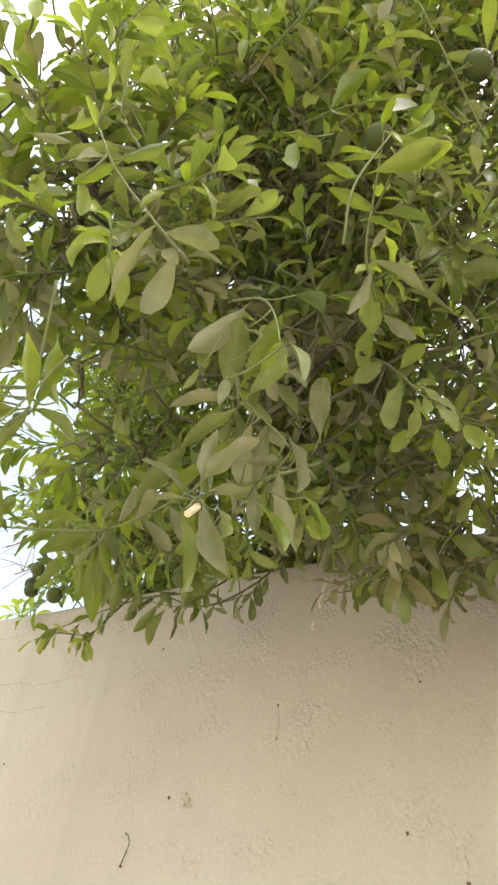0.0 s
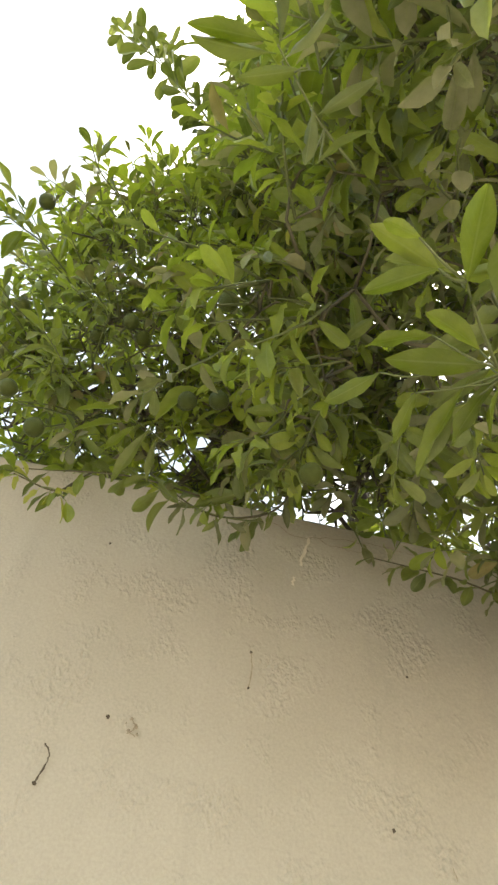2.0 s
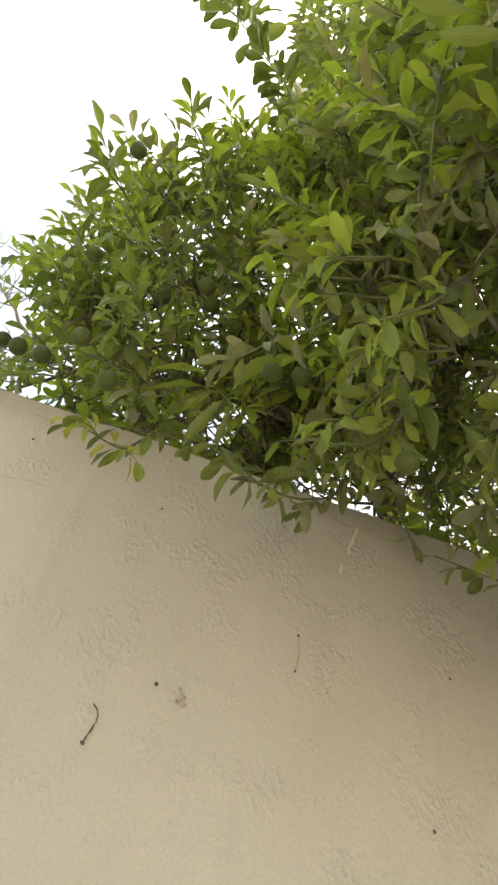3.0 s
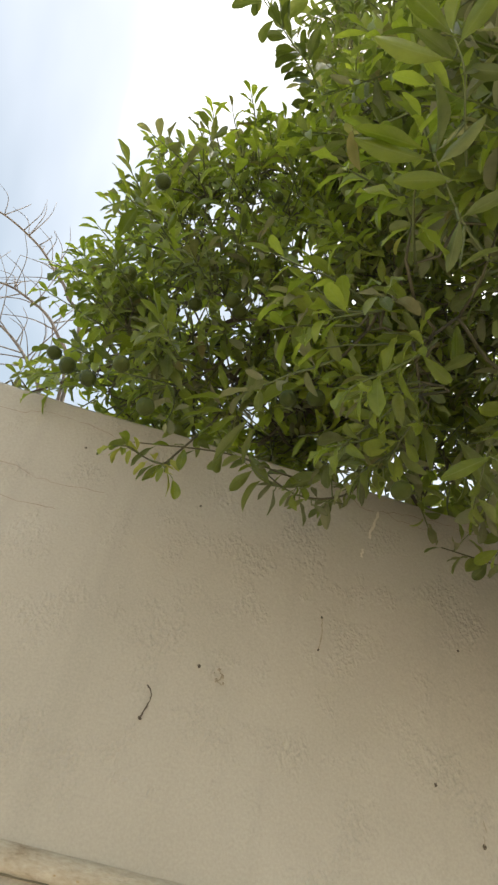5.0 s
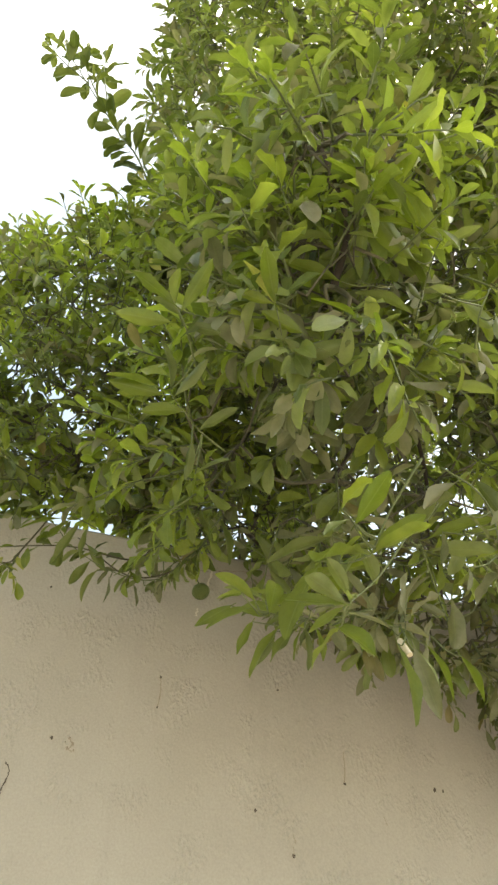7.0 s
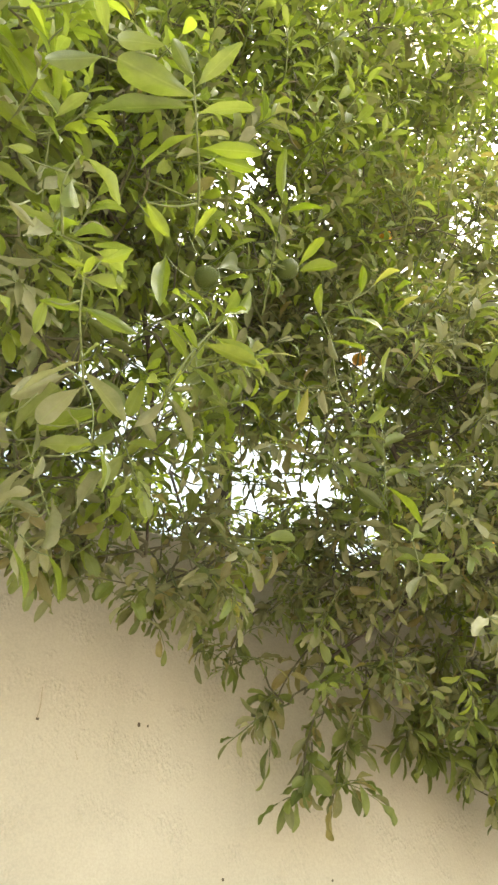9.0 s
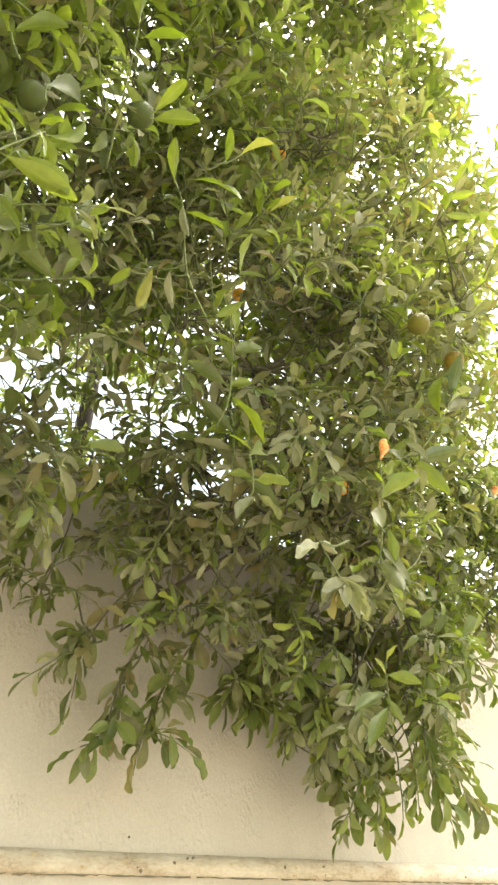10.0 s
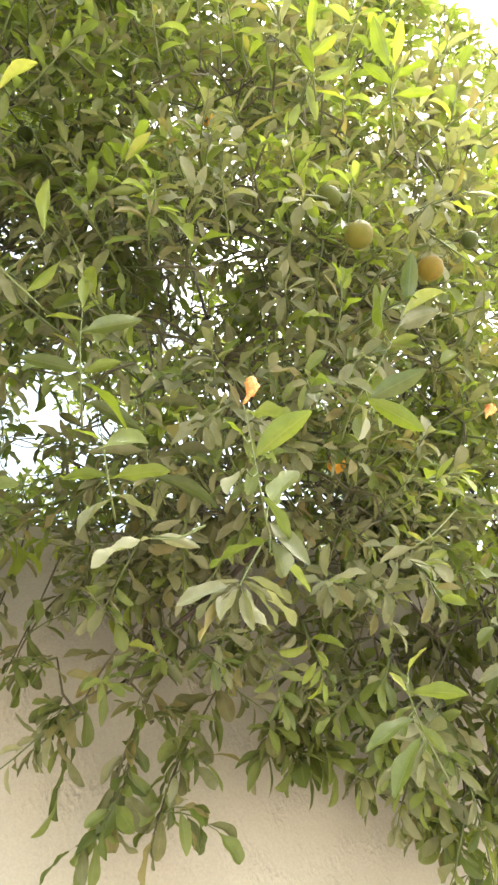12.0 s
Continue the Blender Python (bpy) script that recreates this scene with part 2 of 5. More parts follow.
GROUND = simple_material("sandy paving", [(0.3, (0.30, 0.26, 0.20)), (0.7, (0.45, 0.40, 0.32))], 1.5, 0.9, 60.0, 0.004)
CUT = simple_material("pale cut wood", [(0.3, (0.50, 0.42, 0.27)), (0.7, (0.66, 0.58, 0.42))], 200.0, 0.8)
CURL = simple_material("dried curled leaf", [(0.35, (0.42, 0.11, 0.02)), (0.5, (0.62, 0.24, 0.05)), (0.65, (0.78, 0.48, 0.16))], 130.0, 0.7, 300.0, 0.002)


def fruit_material(name, stops):
    mat, n, l, out = material(name)
    co = n.new("ShaderNodeTexCoord").outputs["Object"]
    rnd = n.new("ShaderNodeObjectInfo").outputs["Random"]
    big = noise_node(n, l, 28.0, 2.0, 0.5, co)
    add = n.new("ShaderNodeMath")
    add.operation = "MULTIPLY_ADD"
    l.new(rnd, add.inputs[0])
    add.inputs[1].default_value = 0.3
    l.new(big.outputs["Fac"], add.inputs[2])
    col = ramp(n, stops)
    l.new(add.outputs[0], col.inputs[0])
    pores = n.new("ShaderNodeTexVoronoi")
    pores.inputs["Scale"].default_value = 420.0
    l.new(co, pores.inputs["Vector"])
    bump = n.new("ShaderNodeBump")
    bump.inputs["Strength"].default_value = 0.5
    bump.inputs["Distance"].default_value = 0.0008
    l.new(pores.outputs["Distance"], bump.inputs["Height"])
    bsdf = n.new("ShaderNodeBsdfPrincipled")
    l.new(col.outputs[0], bsdf.inputs["Base Color"])
    bsdf.inputs["Roughness"].default_value = 0.45
    bsdf.inputs["Specular IOR Level"].default_value = 0.2
    l.new(bump.outputs[0], bsdf.inputs["Normal"])
    l.new(bsdf.outputs[0], out.inputs[0])
    return mat


FRUIT_GREEN = fruit_material("green rind", [(0.3, (0.034, 0.048, 0.010)), (0.7, (0.052, 0.07, 0.013)), (1.0, (0.085, 0.10, 0.018))])
FRUIT_TURN = fruit_material("turning rind", [(0.50, (0.07, 0.09, 0.012)), (0.72, (0.12, 0.115, 0.014)), (0.92, (0.32, 0.15, 0.012))])
FRUIT_ORANGE = fruit_material("orange rind", [(0.3, (0.52, 0.23, 0.02)), (0.8, (0.68, 0.33, 0.03))])


# ---- mesh helpers ----
def mesh_of(name, verts, faces, mat, smooth=True, uvs=None):
    me = bpy.data.meshes.new(name)
    me.from_pydata([tuple(v) for v in verts], [], faces)
    if uvs is not None:
        lay = me.uv_layers.new(name="UVMap")
        idx = np.empty(len(me.loops), dtype=np.int32)
        me.loops.foreach_get("vertex_index", idx)
        lay.data.foreach_set("uv", np.asarray(uvs, dtype=np.float32)[idx].ravel())
    if smooth:
        me.polygons.foreach_set("use_smooth", np.ones(len(me.polygons), dtype=bool))
    me.materials.append(mat)
    me.update()
    return me


def child(name, mesh, parent, basis=None, label="", kind=""):
    """One mesh object under a thing or a part; meshes are given in world places."""
    ob = new(name, mesh)
    ob.parent = parent
    if parent is not None:
        world_m = parent.matrix_basis if parent.parent is None else Matrix()
        ob.matrix_parent_inverse = world_m.inverted()
    if basis is not None:
        ob.matrix_basis = basis
    if label or kind:
        tagged(ob, label=label, kind=kind)
    return ob


def tube(points, radii, sides=6, wobble=0.0, rng=None):
    """Vertices and faces of a tapered tube along a line of points, closed at both ends."""
    pts = [Vector(p) for p in points]
    verts, faces = [], []
    side = None
    for i, p in enumerate(pts):
        d = (pts[min(i + 1, len(pts) - 1)] - pts[max(i - 1, 0)]).normalized()
        if side is None:
            side = d.orthogonal().normalized()
        side = (side - d * side.dot(d)).normalized()
        up = d.cross(side)
        for k in range(sides):
            a = 2 * math.pi * k / sides
            r = radii[i] * (1 + (rng.uniform(-wobble, wobble) if wobble else 0))
            verts.append(p + (side * math.cos(a) + up * math.sin(a)) * r)
    for i in range(len(pts) - 1):
        for k in range(sides):
            a, b = i * sides + k, i * sides + (k + 1) % sides
            faces.append((a, b, b + sides, a + sides))
    faces.append(tuple(range(sides))[::-1])
    faces.append(tuple(range((len(pts) - 1) * sides, len(pts) * sides)))
    return verts, faces


def smooth_line(ctrl, steps):
    """A Catmull-Rom line through control points."""
    c = [Vector(p) for p in ctrl]
    c = [c[0] * 2 - c[1]] + c + [c[-1] * 2 - c[-2]]
    out = []
    for i in range(1, len(c) - 2):
        for s in range(steps):
            t = s / steps
            out.append(0.5 * (2 * c[i] + (c[i + 1] - c[i - 1]) * t + (2 * c[i - 1] - 5 * c[i] + 4 * c[i + 1] - c[i + 2]) * t * t
                              + (3 * c[i] - c[i - 1] - 3 * c[i + 1] + c[i + 2]) * t * t * t))
    out.append(c[-2])
    return out


# ---- ground and wall ----
def build_ground():
    n, half = 40, 120.0
    bm = bmesh.new()
    bmesh.ops.create_grid(bm, x_segments=n, y_segments=n, size=half)
    for v in bm.verts:
        v.co.z = 0.02 * noise.noise(v.co * 0.12)
        if abs(v.co.y) < 7:
            v.co.z = 0.0
    me = bpy.data.meshes.new("ground")
    bm.to_mesh(me)
    bm.free()
    me.materials.append(GROUND)
    return tagged(new("ground", me), "pale sandy ground along the foot of the wall", "ground", kind="structure")


WALL_TOP, BAND_TOP, BAND_BOTTOM = 2.25, 1.55, 1.513


def build_wall():
    """Garden wall, 0.2 m thick, with a slightly worn, rounded coping edge."""
    xs = np.concatenate([[-14, -8, -4, -2], np.arange(-1.4, 3.01, 0.04), [4, 8, 14]])
    prof = [(0.0, 0.0), (0.0, 1.2), (0.0, 2.05), (0.0, WALL_TOP - 0.008), (0.003, WALL_TOP - 0.002), (0.010, WALL_TOP), (0.19, WALL_TOP), (0.2, WALL_TOP - 0.01), (0.2, 0.0)]
    verts, faces = [], []
    for x in xs:
        for k, (y, z) in enumerate(prof):
            wob = 0.0035 * noise.noise(Vector((x * 5.0, 3.1, 0))) + 0.002 * noise.noise(Vector((x * 23.0, 9.1, 0)))
            top = 1.0 if z > 2.1 else 0.0
            verts.append((x, y + (0.003 * noise.noise(Vector((x * 1.7, z * 2.0, 5.0))) if y < 0.02 and z > 0.1 else 0.0), z + wob * top))
    m = len(prof)
    for i in range(len(xs) - 1):
        for k in range(m - 1):
            a = i * m + k
            faces.append((a, a + m, a + m + 1, a + 1))
    faces.append(tuple(range(m)))
    faces.append(tuple(range((len(xs) - 1) * m, len(xs) * m))[::-1])
    wall = new("wall_garden", mesh_of("wall_garden", verts, faces, STUCCO, smooth=False))
    return tagged(wall, "cream painted stucco garden wall with rough patches", "wall", kind="structure")


def build_band():
    """Rounded plaster string course along the wall, stained and pitted."""
    xs = np.concatenate([[-14, -6, -2], np.arange(-1.2, 2.81, 0.015), [4, 8, 14]])
    mid, half = (BAND_TOP + BAND_BOTTOM) / 2, (BAND_TOP - BAND_BOTTOM) / 2
    prof = [(0.003, BAND_TOP), (-0.004, BAND_TOP - 0.003), (-0.010, BAND_TOP - 0.010), (-0.0135, mid), (-0.014, mid - 0.008), (-0.013, BAND_BOTTOM + 0.003), (-0.009, BAND_BOTTOM), (0.003, BAND_BOTTOM - 0.001)]
    m = len(prof)
    verts, faces = [], []
    for x in xs:
        for k, (y, z) in enumerate(prof):
            r = 1 + 0.22 * noise.noise(Vector((x * 55, k * 0.7, 1.0))) + 0.12 * noise.noise(Vector((x * 9, k * 0.3, 4.0)))
            verts.append((x, y * r if y < 0 else y, z + 0.0012 * noise.noise(Vector((x * 30, 2.0, k * 0.2)))))
    for i in range(len(xs) - 1):
        for k in range(m - 1):
            a = i * m + k
            faces.append((a, a + 1, a + m + 1, a + m))
    band = new("trim_band", mesh_of("trim_band", verts, faces, BAND))
    r = random.Random(17)
    x = -1.1
    while x < 2.6:      # shade and dirt painted as strips along the lower edge, and stains on the face
        ln = r.uniform(0.05, 0.22)
        n = max(4, int(ln / 0.012))
        top = [(x + ln * k / n, BAND_BOTTOM - r.uniform(0.0, 0.0012) + 0.0012) for k in range(n + 1)]
        low = [(px, pz - r.uniform(0.0008, 0.0036)) for px, pz in top]
        v = [(px, -0.0148, pz) for px, pz in top] + [(px, -0.0142, pz) for px, pz in low]
        f = [(k, k + 1, n + 2 + k, n + 1 + k) for k in range(n)]
        child("shade_dirt_strip", mesh_of("shade_dirt_strip", v, f, SHADE_DIRT, smooth=False), band)
        x += ln + r.uniform(-0.004, 0.02)
    for k in range(90):
        cx, cz, w = r.uniform(-0.8, 2.2), r.uniform(BAND_BOTTOM + 0.003, BAND_TOP - 0.008), r.uniform(0.0012, 0.0042)
        v = [(cx + w * r.uniform(0.6, 1.3) * math.cos(a * 0.9), -0.0185, cz + w * r.uniform(0.5, 1.0) * math.sin(a * 0.9)) for a in range(7)]
        child("stain", mesh_of("stain", v, [tuple(range(7))], SHADE_DIRT if r.random() < 0.35 else RUST, smooth=False), band)
    return tagged(band, "stained rounded plaster band running along the wall", "wall moulding", kind="structure")


def wall_mark(name, wall, pts, width, mat, label, rng):
    """A pit, drip or crack: an irregular thin patch on the wall's face along points (x, z)."""
    verts, faces = [], []
    if len(pts) == 1:
        x, z = pts[0]
        k = 10
        for i in range(k):
            a = 2 * math.pi * i / k
            r = width * rng.uniform(0.45, 0.85)
            verts.append((x + r * math.cos(a), -0.0035, z + 1.2 * r * math.sin(a)))
        verts.append((x, -0.0045, z))
        faces = [(i, (i + 1) % k, k) for i in range(k)]
    else:
        line = smooth_line([(x, -0.004, z) for x, z in pts], 6)
        for i, p in enumerate(line):
            d = (line[min(i + 1, len(line) - 1)] - line[max(i - 1, 0)]).normalized()
            s = Vector((d.z, 0, -d.x)) * width * rng.uniform(0.35, 1.0)
            j = Vector((rng.uniform(-1, 1), 0, rng.uniform(-1, 1))) * (0.0032 if name == "crack" else width * 0.6)
            verts += [p + s + j, p - s + j]
        faces = [(2 * i, 2 * i + 1, 2 * i + 3, 2 * i + 2) for i in range(len(line) - 1)]
    return child(name, mesh_of(name, verts, faces, mat, smooth=False), wall, label=label)


build_ground()
wall = build_wall()
build_band()
mark_rng = random.Random(5)
for x, z, r in ((-0.176, 1.819, 0.0035), (-0.24, 1.725, 0.004), (0.192, 1.741, 0.004), (0.262, 1.677, 0.004), (-0.458, 2.153, 0.0035), (-0.519, 1.907, 0.003),
                (0.366, 1.803, 0.004), (0.555, 1.812, 0.005), (0.0, 1.953, 0.003), (0.0, 1.896, 0.003), (0.235, 1.962, 0.003), (-0.235, 2.10, 0.003), (0.724, 1.566, 0.0035), (0.949, 1.570, 0.003), (0.573, 1.812, 0.003)):
    wall_mark("pit", wall, [(x, z)], r, MARK, "small dark pit in the stucco", mark_rng)
for pts in ([(0.0, 1.952), (0.003, 1.925), (0.0, 1.897)], [(-0.242, 1.772), (-0.234, 1.765), (-0.233, 1.75), (-0.24, 1.727)], [(0.262, 1.71), (0.266, 1.695)], [(0.262, 1.69), (0.263, 1.675)],
            [(0.367, 1.86), (0.368, 1.83), (0.366, 1.803)], [(-0.146, 1.822), (-0.140, 1.812), (-0.148, 1.802)], [(-0.15, 1.806), (-0.138, 1.80)], [(0.44, 1.755), (0.446, 1.74)]):
    wall_mark("drip", wall, pts, 0.0014 if pts[0][0] < -0.2 else 0.0012, MARK if pts[0][0] < -0.2 else DRIP, "thin brown drip stain", mark_rng)
for pts in ([(0.088, 2.20), (0.079, 2.17), (0.071, 2.135)], [(0.062, 2.11), (0.058, 2.09)]):
    wall_mark("scuff", wall, pts, 0.0035, SCUFF, "pale rubbed streak on the paint", mark_rng)
for x, z, r in ((-0.146, 1.822, 0.0035), (-0.139, 1.813, 0.0042), (-0.147, 1.806, 0.003), (-0.136, 1.803, 0.0028), (-0.152, 1.815, 0.0022)):
    wall_mark("chip", wall, [(x, z)], r, DRIP, "brown chip where the paint has flaked", mark_rng)
for pts in ([(-0.70, 2.205), (-0.60, 2.188), (-0.54, 2.21), (-0.44, 2.20), (-0.40, 2.19)], [(-0.66, 2.06), (-0.58, 2.075), (-0.50, 2.062), (-0.40, 2.07)], [(-0.62, 2.02), (-0.52, 2.008), (-0.46, 2.015)],
            [(0.0, 2.235), (0.06, 2.20), (0.13, 2.212), (0.22, 2.218), (0.28, 2.214)], [(0.10, 2.206), (0.14, 2.192), (0.19, 2.196)], [(-0.56, 2.245), (-0.555, 2.215)]):
    wall_mark("crack", wall, pts, 0.0007, CRACK, "hairline crack in the paint", mark_rng)


# ---- the citrus tree ----
TREE = Vector((1.0, 0.62, 0.0))
tree = new("citrus_tree")
tree.matrix_basis = Matrix.Translation(TREE)
tagged(tree, "dense citrus tree with green fruit leaning over the wall", "tree", kind="thing")


def leaf_shape(seed, lateral, wide=1.0, bend=1.25, blunt=False):
    """One leaf, length 1 along x from its stalk, folded at the midrib, curved, with a wavy edge: vertices, faces, uv."""
    rng = random.Random(seed)
    cuts = [0.0, 0.12, 0.22, 0.38, 0.58, 0.78, 0.93] if lateral == 1 else [0.0, 0.10, 0.15, 0.20, 0.26, 0.33, 0.41, 0.50, 0.59, 0.68, 0.77, 0.85, 0.92, 0.97]
    lean, full = (1.45, 0.62) if blunt else (1.08, 0.86)
    rows = [(u, 0.011 if u <= 0.12 else 0.011 + 0.165 * math.sin(math.pi * ((u - 0.12) / 0.88) ** lean) ** full) for u in cuts]
    arch, fold, twist, wave = rng.uniform(0.15, bend), rng.uniform(0.25, 0.85), rng.uniform(-0.6, 0.6), rng.uniform(0.0, 0.08 if lateral == 1 else 0.045)
    phase = rng.uniform(0, 6)
    verts, uvs, faces = [], [], []
    k = 2 * lateral + 1
    for u, w in rows:
        w *= wide
        for j in range(k):
            s = (j - lateral) / lateral
            h = abs(s) * w * fold + wave * math.sin(phase + 14 * u + s) * abs(s) * (u > 0.15)
            a, c = twist * u, arch * u
            y, z = s * w * math.cos(a) - h * math.sin(a) * 0.3, h + s * w * math.sin(a)
            verts.append((math.sin(c) / arch + z * math.sin(c), y, (math.cos(c) - 1) / arch + z * math.cos(c)))
            uvs.append((u, 0.5 + 0.5 * s))
    verts.append((math.sin(arch) / arch, 0, (math.cos(arch) - 1) / arch))
    uvs.append((1, 0.5))
    for i in range(len(rows) - 1):
        for j in range(k - 1):
            a = i * k + j
            faces.append((a, a + k, a + k + 1, a + 1))
    last = (len(rows) - 1) * k
    for j in range(k - 1):
        faces.append((last + j, len(verts) - 1, last + j + 1))
    return np.array(verts), faces, np.array(uvs)


SHAPES = [leaf_shape(s, 1, w, 1.25, k) for s, w, k in ((1, 0.85, False), (2, 0.75, False), (3, 1.0, True), (4, 0.8, False), (5, 0.62, False), (6, 0.9, True), (7, 1.15, True), (8, 0.7, False), (9, 0.95, True), (10, 0.8, False))]


class Foliage:
    """Collects many leaves, twigs or stalks into one mesh."""

    def __init__(self):
        self.v, self.uv, self.f, self.n = [], [], [], 0

    def add(self, verts, faces, uvs=None):
        self.v.append(np.asarray([tuple(p) for p in verts]) if not isinstance(verts, np.ndarray) else verts)
        self.uv.append(uvs if uvs is not None else np.zeros((len(verts), 2)))
        n = self.n
        self.f += [tuple(i + n for i in f) for f in faces]
        self.n += len(verts)

    def leaf(self, rng, at, along, up, length):
        verts, faces, uvs = SHAPES[rng.randrange(len(SHAPES))]
        side = np.cross(up, along)
        side /= np.linalg.norm(side) + 1e-9
        nor = np.cross(along, side)
        self.add(at + length * (verts[:, :1] * along + verts[:, 1:2] * side + verts[:, 2:3] * nor), faces, uvs)

    def put(self, name, mat, parent, label):
        me = mesh_of(name, np.concatenate(self.v), self.f, mat, uvs=np.concatenate(self.uv))
        return child(name, me, parent, label=label, kind="stuff")


def unit(v):
    v = np.asarray(v, float)
    return v / (np.linalg.norm(v) + 1e-9)


# Lobes of the crown: centre, radii, sprays, droop (0 upright .. 1 hanging), share of dusty and of young leaves, leaf length
# Some dusty and young shares are raised to paint glare and light into lobes.
LOBES = []


def lobe(centre, radii, sprays, droop, dusty, young, size):
    LOBES.append((centre, radii, sprays, droop, dusty, young, size))


lobe((-0.19, 0.00, 2.74), (0.34, 0.30, 0.44), 500, 0.12, 0.06, 0.74, 0.060)
lobe((0.04, -0.02, 3.10), (0.33, 0.34, 0.50), 330, 0.12, 0.06, 0.70, 0.060)
lobe((0.22, -0.15, 4.60), (0.50, 0.40, 1.20), 640, 0.1, 0.06, 0.04, 0.082)
lobe((1.00, 0.20, 3.90), (0.70, 0.65, 0.85), 420, 0.1, 0.10, 0.09, 0.062)
lobe((1.30, -0.20, 3.00), (0.52, 0.42, 0.52), 340, 0.1, 0.45, 0.18, 0.058)
lobe((1.80, 0.00, 2.75), (0.50, 0.50, 0.68), 440, 0.2, 0.15, 0.18, 0.060)
lobe((0.36, -0.42, 2.60), (0.46, 0.34, 0.38), 330, 0.1, 0.24, 0.16, 0.060)
lobe((0.98, -0.38, 2.36), (0.46, 0.28, 0.36), 370, 0.1, 0.62, 0.10, 0.054)
lobe((0.10, -0.30, 2.75), (0.28, 0.28, 0.45), 150, 0.2, 0.08, 0.5, 0.060)
lobe((-0.24, -0.02, 2.42), (0.30, 0.18, 0.17), 150, 0.2, 0.08, 0.42, 0.056)
lobe((0.16, -0.48, 2.11), (0.32, 0.24, 0.08), 110, 0.3, 0.22, 0.45, 0.058)
lobe((1.05, -0.32, 2.05), (0.27, 0.20, 0.16), 105, 0.2, 0.58, 0.06, 0.050)
lobe((1.36, -0.22, 1.94), (0.16, 0.12, 0.24), 100, 0.4, 0.25, 0.08, 0.056)
lobe((1.62, -0.18, 2.20), (0.27, 0.22, 0.26), 240, 0.4, 0.25, 0.1, 0.058)
lobe((0.42, -0.58, 2.92), (0.42, 0.32, 0.48), 330, 0.1, 0.10, 0.08, 0.060)
lobe((-0.79, 0.36, 2.48), (0.11, 0.10, 0.26), 15, 0.0, 0.05, 0.5, 0.060)
lobe((0.10, -0.68, 2.52), (0.24, 0.20, 0.34), 140, 0.05, 0.08, 0.32, 0.060)
lobe((0.12, -0.10, 3.65), (0.28, 0.28, 0.40), 150, 0.15, 0.06, 0.1, 0.074)
lobe((0.88, -0.16, 1.92), (0.15, 0.06, 0.13), 14, 0.3, 0.45, 0.06, 0.050)
lobe((0.46, -0.28, 2.03), (0.20, 0.12, 0.07), 36, 0.4, 0.65, 0.04, 0.064)
lobe((1.70, -0.25, 3.70), (0.50, 0.45, 0.66), 320, 0.1, 0.14, 0.06, 0.070)
lobe((1.15, -0.62, 2.62), (0.40, 0.22, 0.32), 190, 0.05, 0.52, 0.14, 0.054)
lobe((0.18, 0.12, 2.42), (0.17, 0.14, 0.18), 130, 0.2, 0.10, 0.35, 0.055)
lobe((1.14, -0.62, 3.84), (0.44, 0.26, 0.58), 260, 0.1, 0.14, 0.05, 0.068)
lobe((0.78, 0.50, 2.85), (0.40, 0.18, 0.30), 75, 0.2, 0.10, 0.05, 0.056)
lobe((0.03, -0.80, 2.15), (0.10, 0.07, 0.16), 34, 0.1, 0.08, 0.45, 0.062)
lobe((-0.02, -0.90, 2.30), (0.10, 0.07, 0.15), 16, 0.1, 0.08, 0.45, 0.062)
lobe((0.16, -0.56, 2.74), (0.26, 0.22, 0.30), 150, 0.1, 0.06, 0.2, 0.060)
lobe((-0.47, 0.10, 3.00), (0.17, 0.16, 0.20), 70, 0.0, 0.05, 0.45, 0.058)
lobe((-0.45, 0.10, 2.60), (0.15, 0.15, 0.19), 66, 0.1, 0.06, 0.40, 0.056)
# unseen lobe above the view, added to shade the near leaves below
lobe((0.50, -0.88, 3.35), (0.62, 0.36, 0.26), 400, 0.1, 0.08, 0.15, 0.060)
lobe((0.85, 0.36, 2.41), (0.46, 0.12, 0.10), 160, 0.2, 0.15, 0.05, 0.058)
lobe((-0.12, 0.06, 2.40), (0.11, 0.10, 0.10), 60, 0.1, 0.06, 0.50, 0.056)
lobe((0.35, 0.30, 2.42), (0.14, 0.08, 0.11), 45, 0.2, 0.12, 0.10, 0.058)
lobe((0.17, -0.05, 2.33), (0.14, 0.05, 0.06), 26, 0.3, 0.15, 0.25, 0.056)
LIMB_FORK = Vector((1.08, 0.60, 3.5))
leaves = {k: Foliage() for k in LEAF}
twigs = Foliage()
stalks = Foliage()
rng = random.Random(11)


def in_gap(p):
    """Share of twigs missing in the thin place under the crown, above the wall, through which the sky shows."""
    x, y, z = p
    if y > -0.12:
        return (0.04 if y > 0.3 else 0.42 if 0.45 < x < 0.9 else 0.5 if x < 0.5 else 0.2) if 0.30 + 0.15 * y < x < 1.32 + 0.4 * y and z < 2.96 + 1.0 * y else 0.0
    middle = (2.03 if x < 0.38 else 2.23) + 1.1 * (y + 0.3)
    return (0.64 if 0.42 < x < 0.78 else 0.34) if y > -0.64 and 0.04 < x < 1.0 and -0.125 < z - middle < (0.2 if 0.4 < x < 0.78 else 0.125) else 0.0


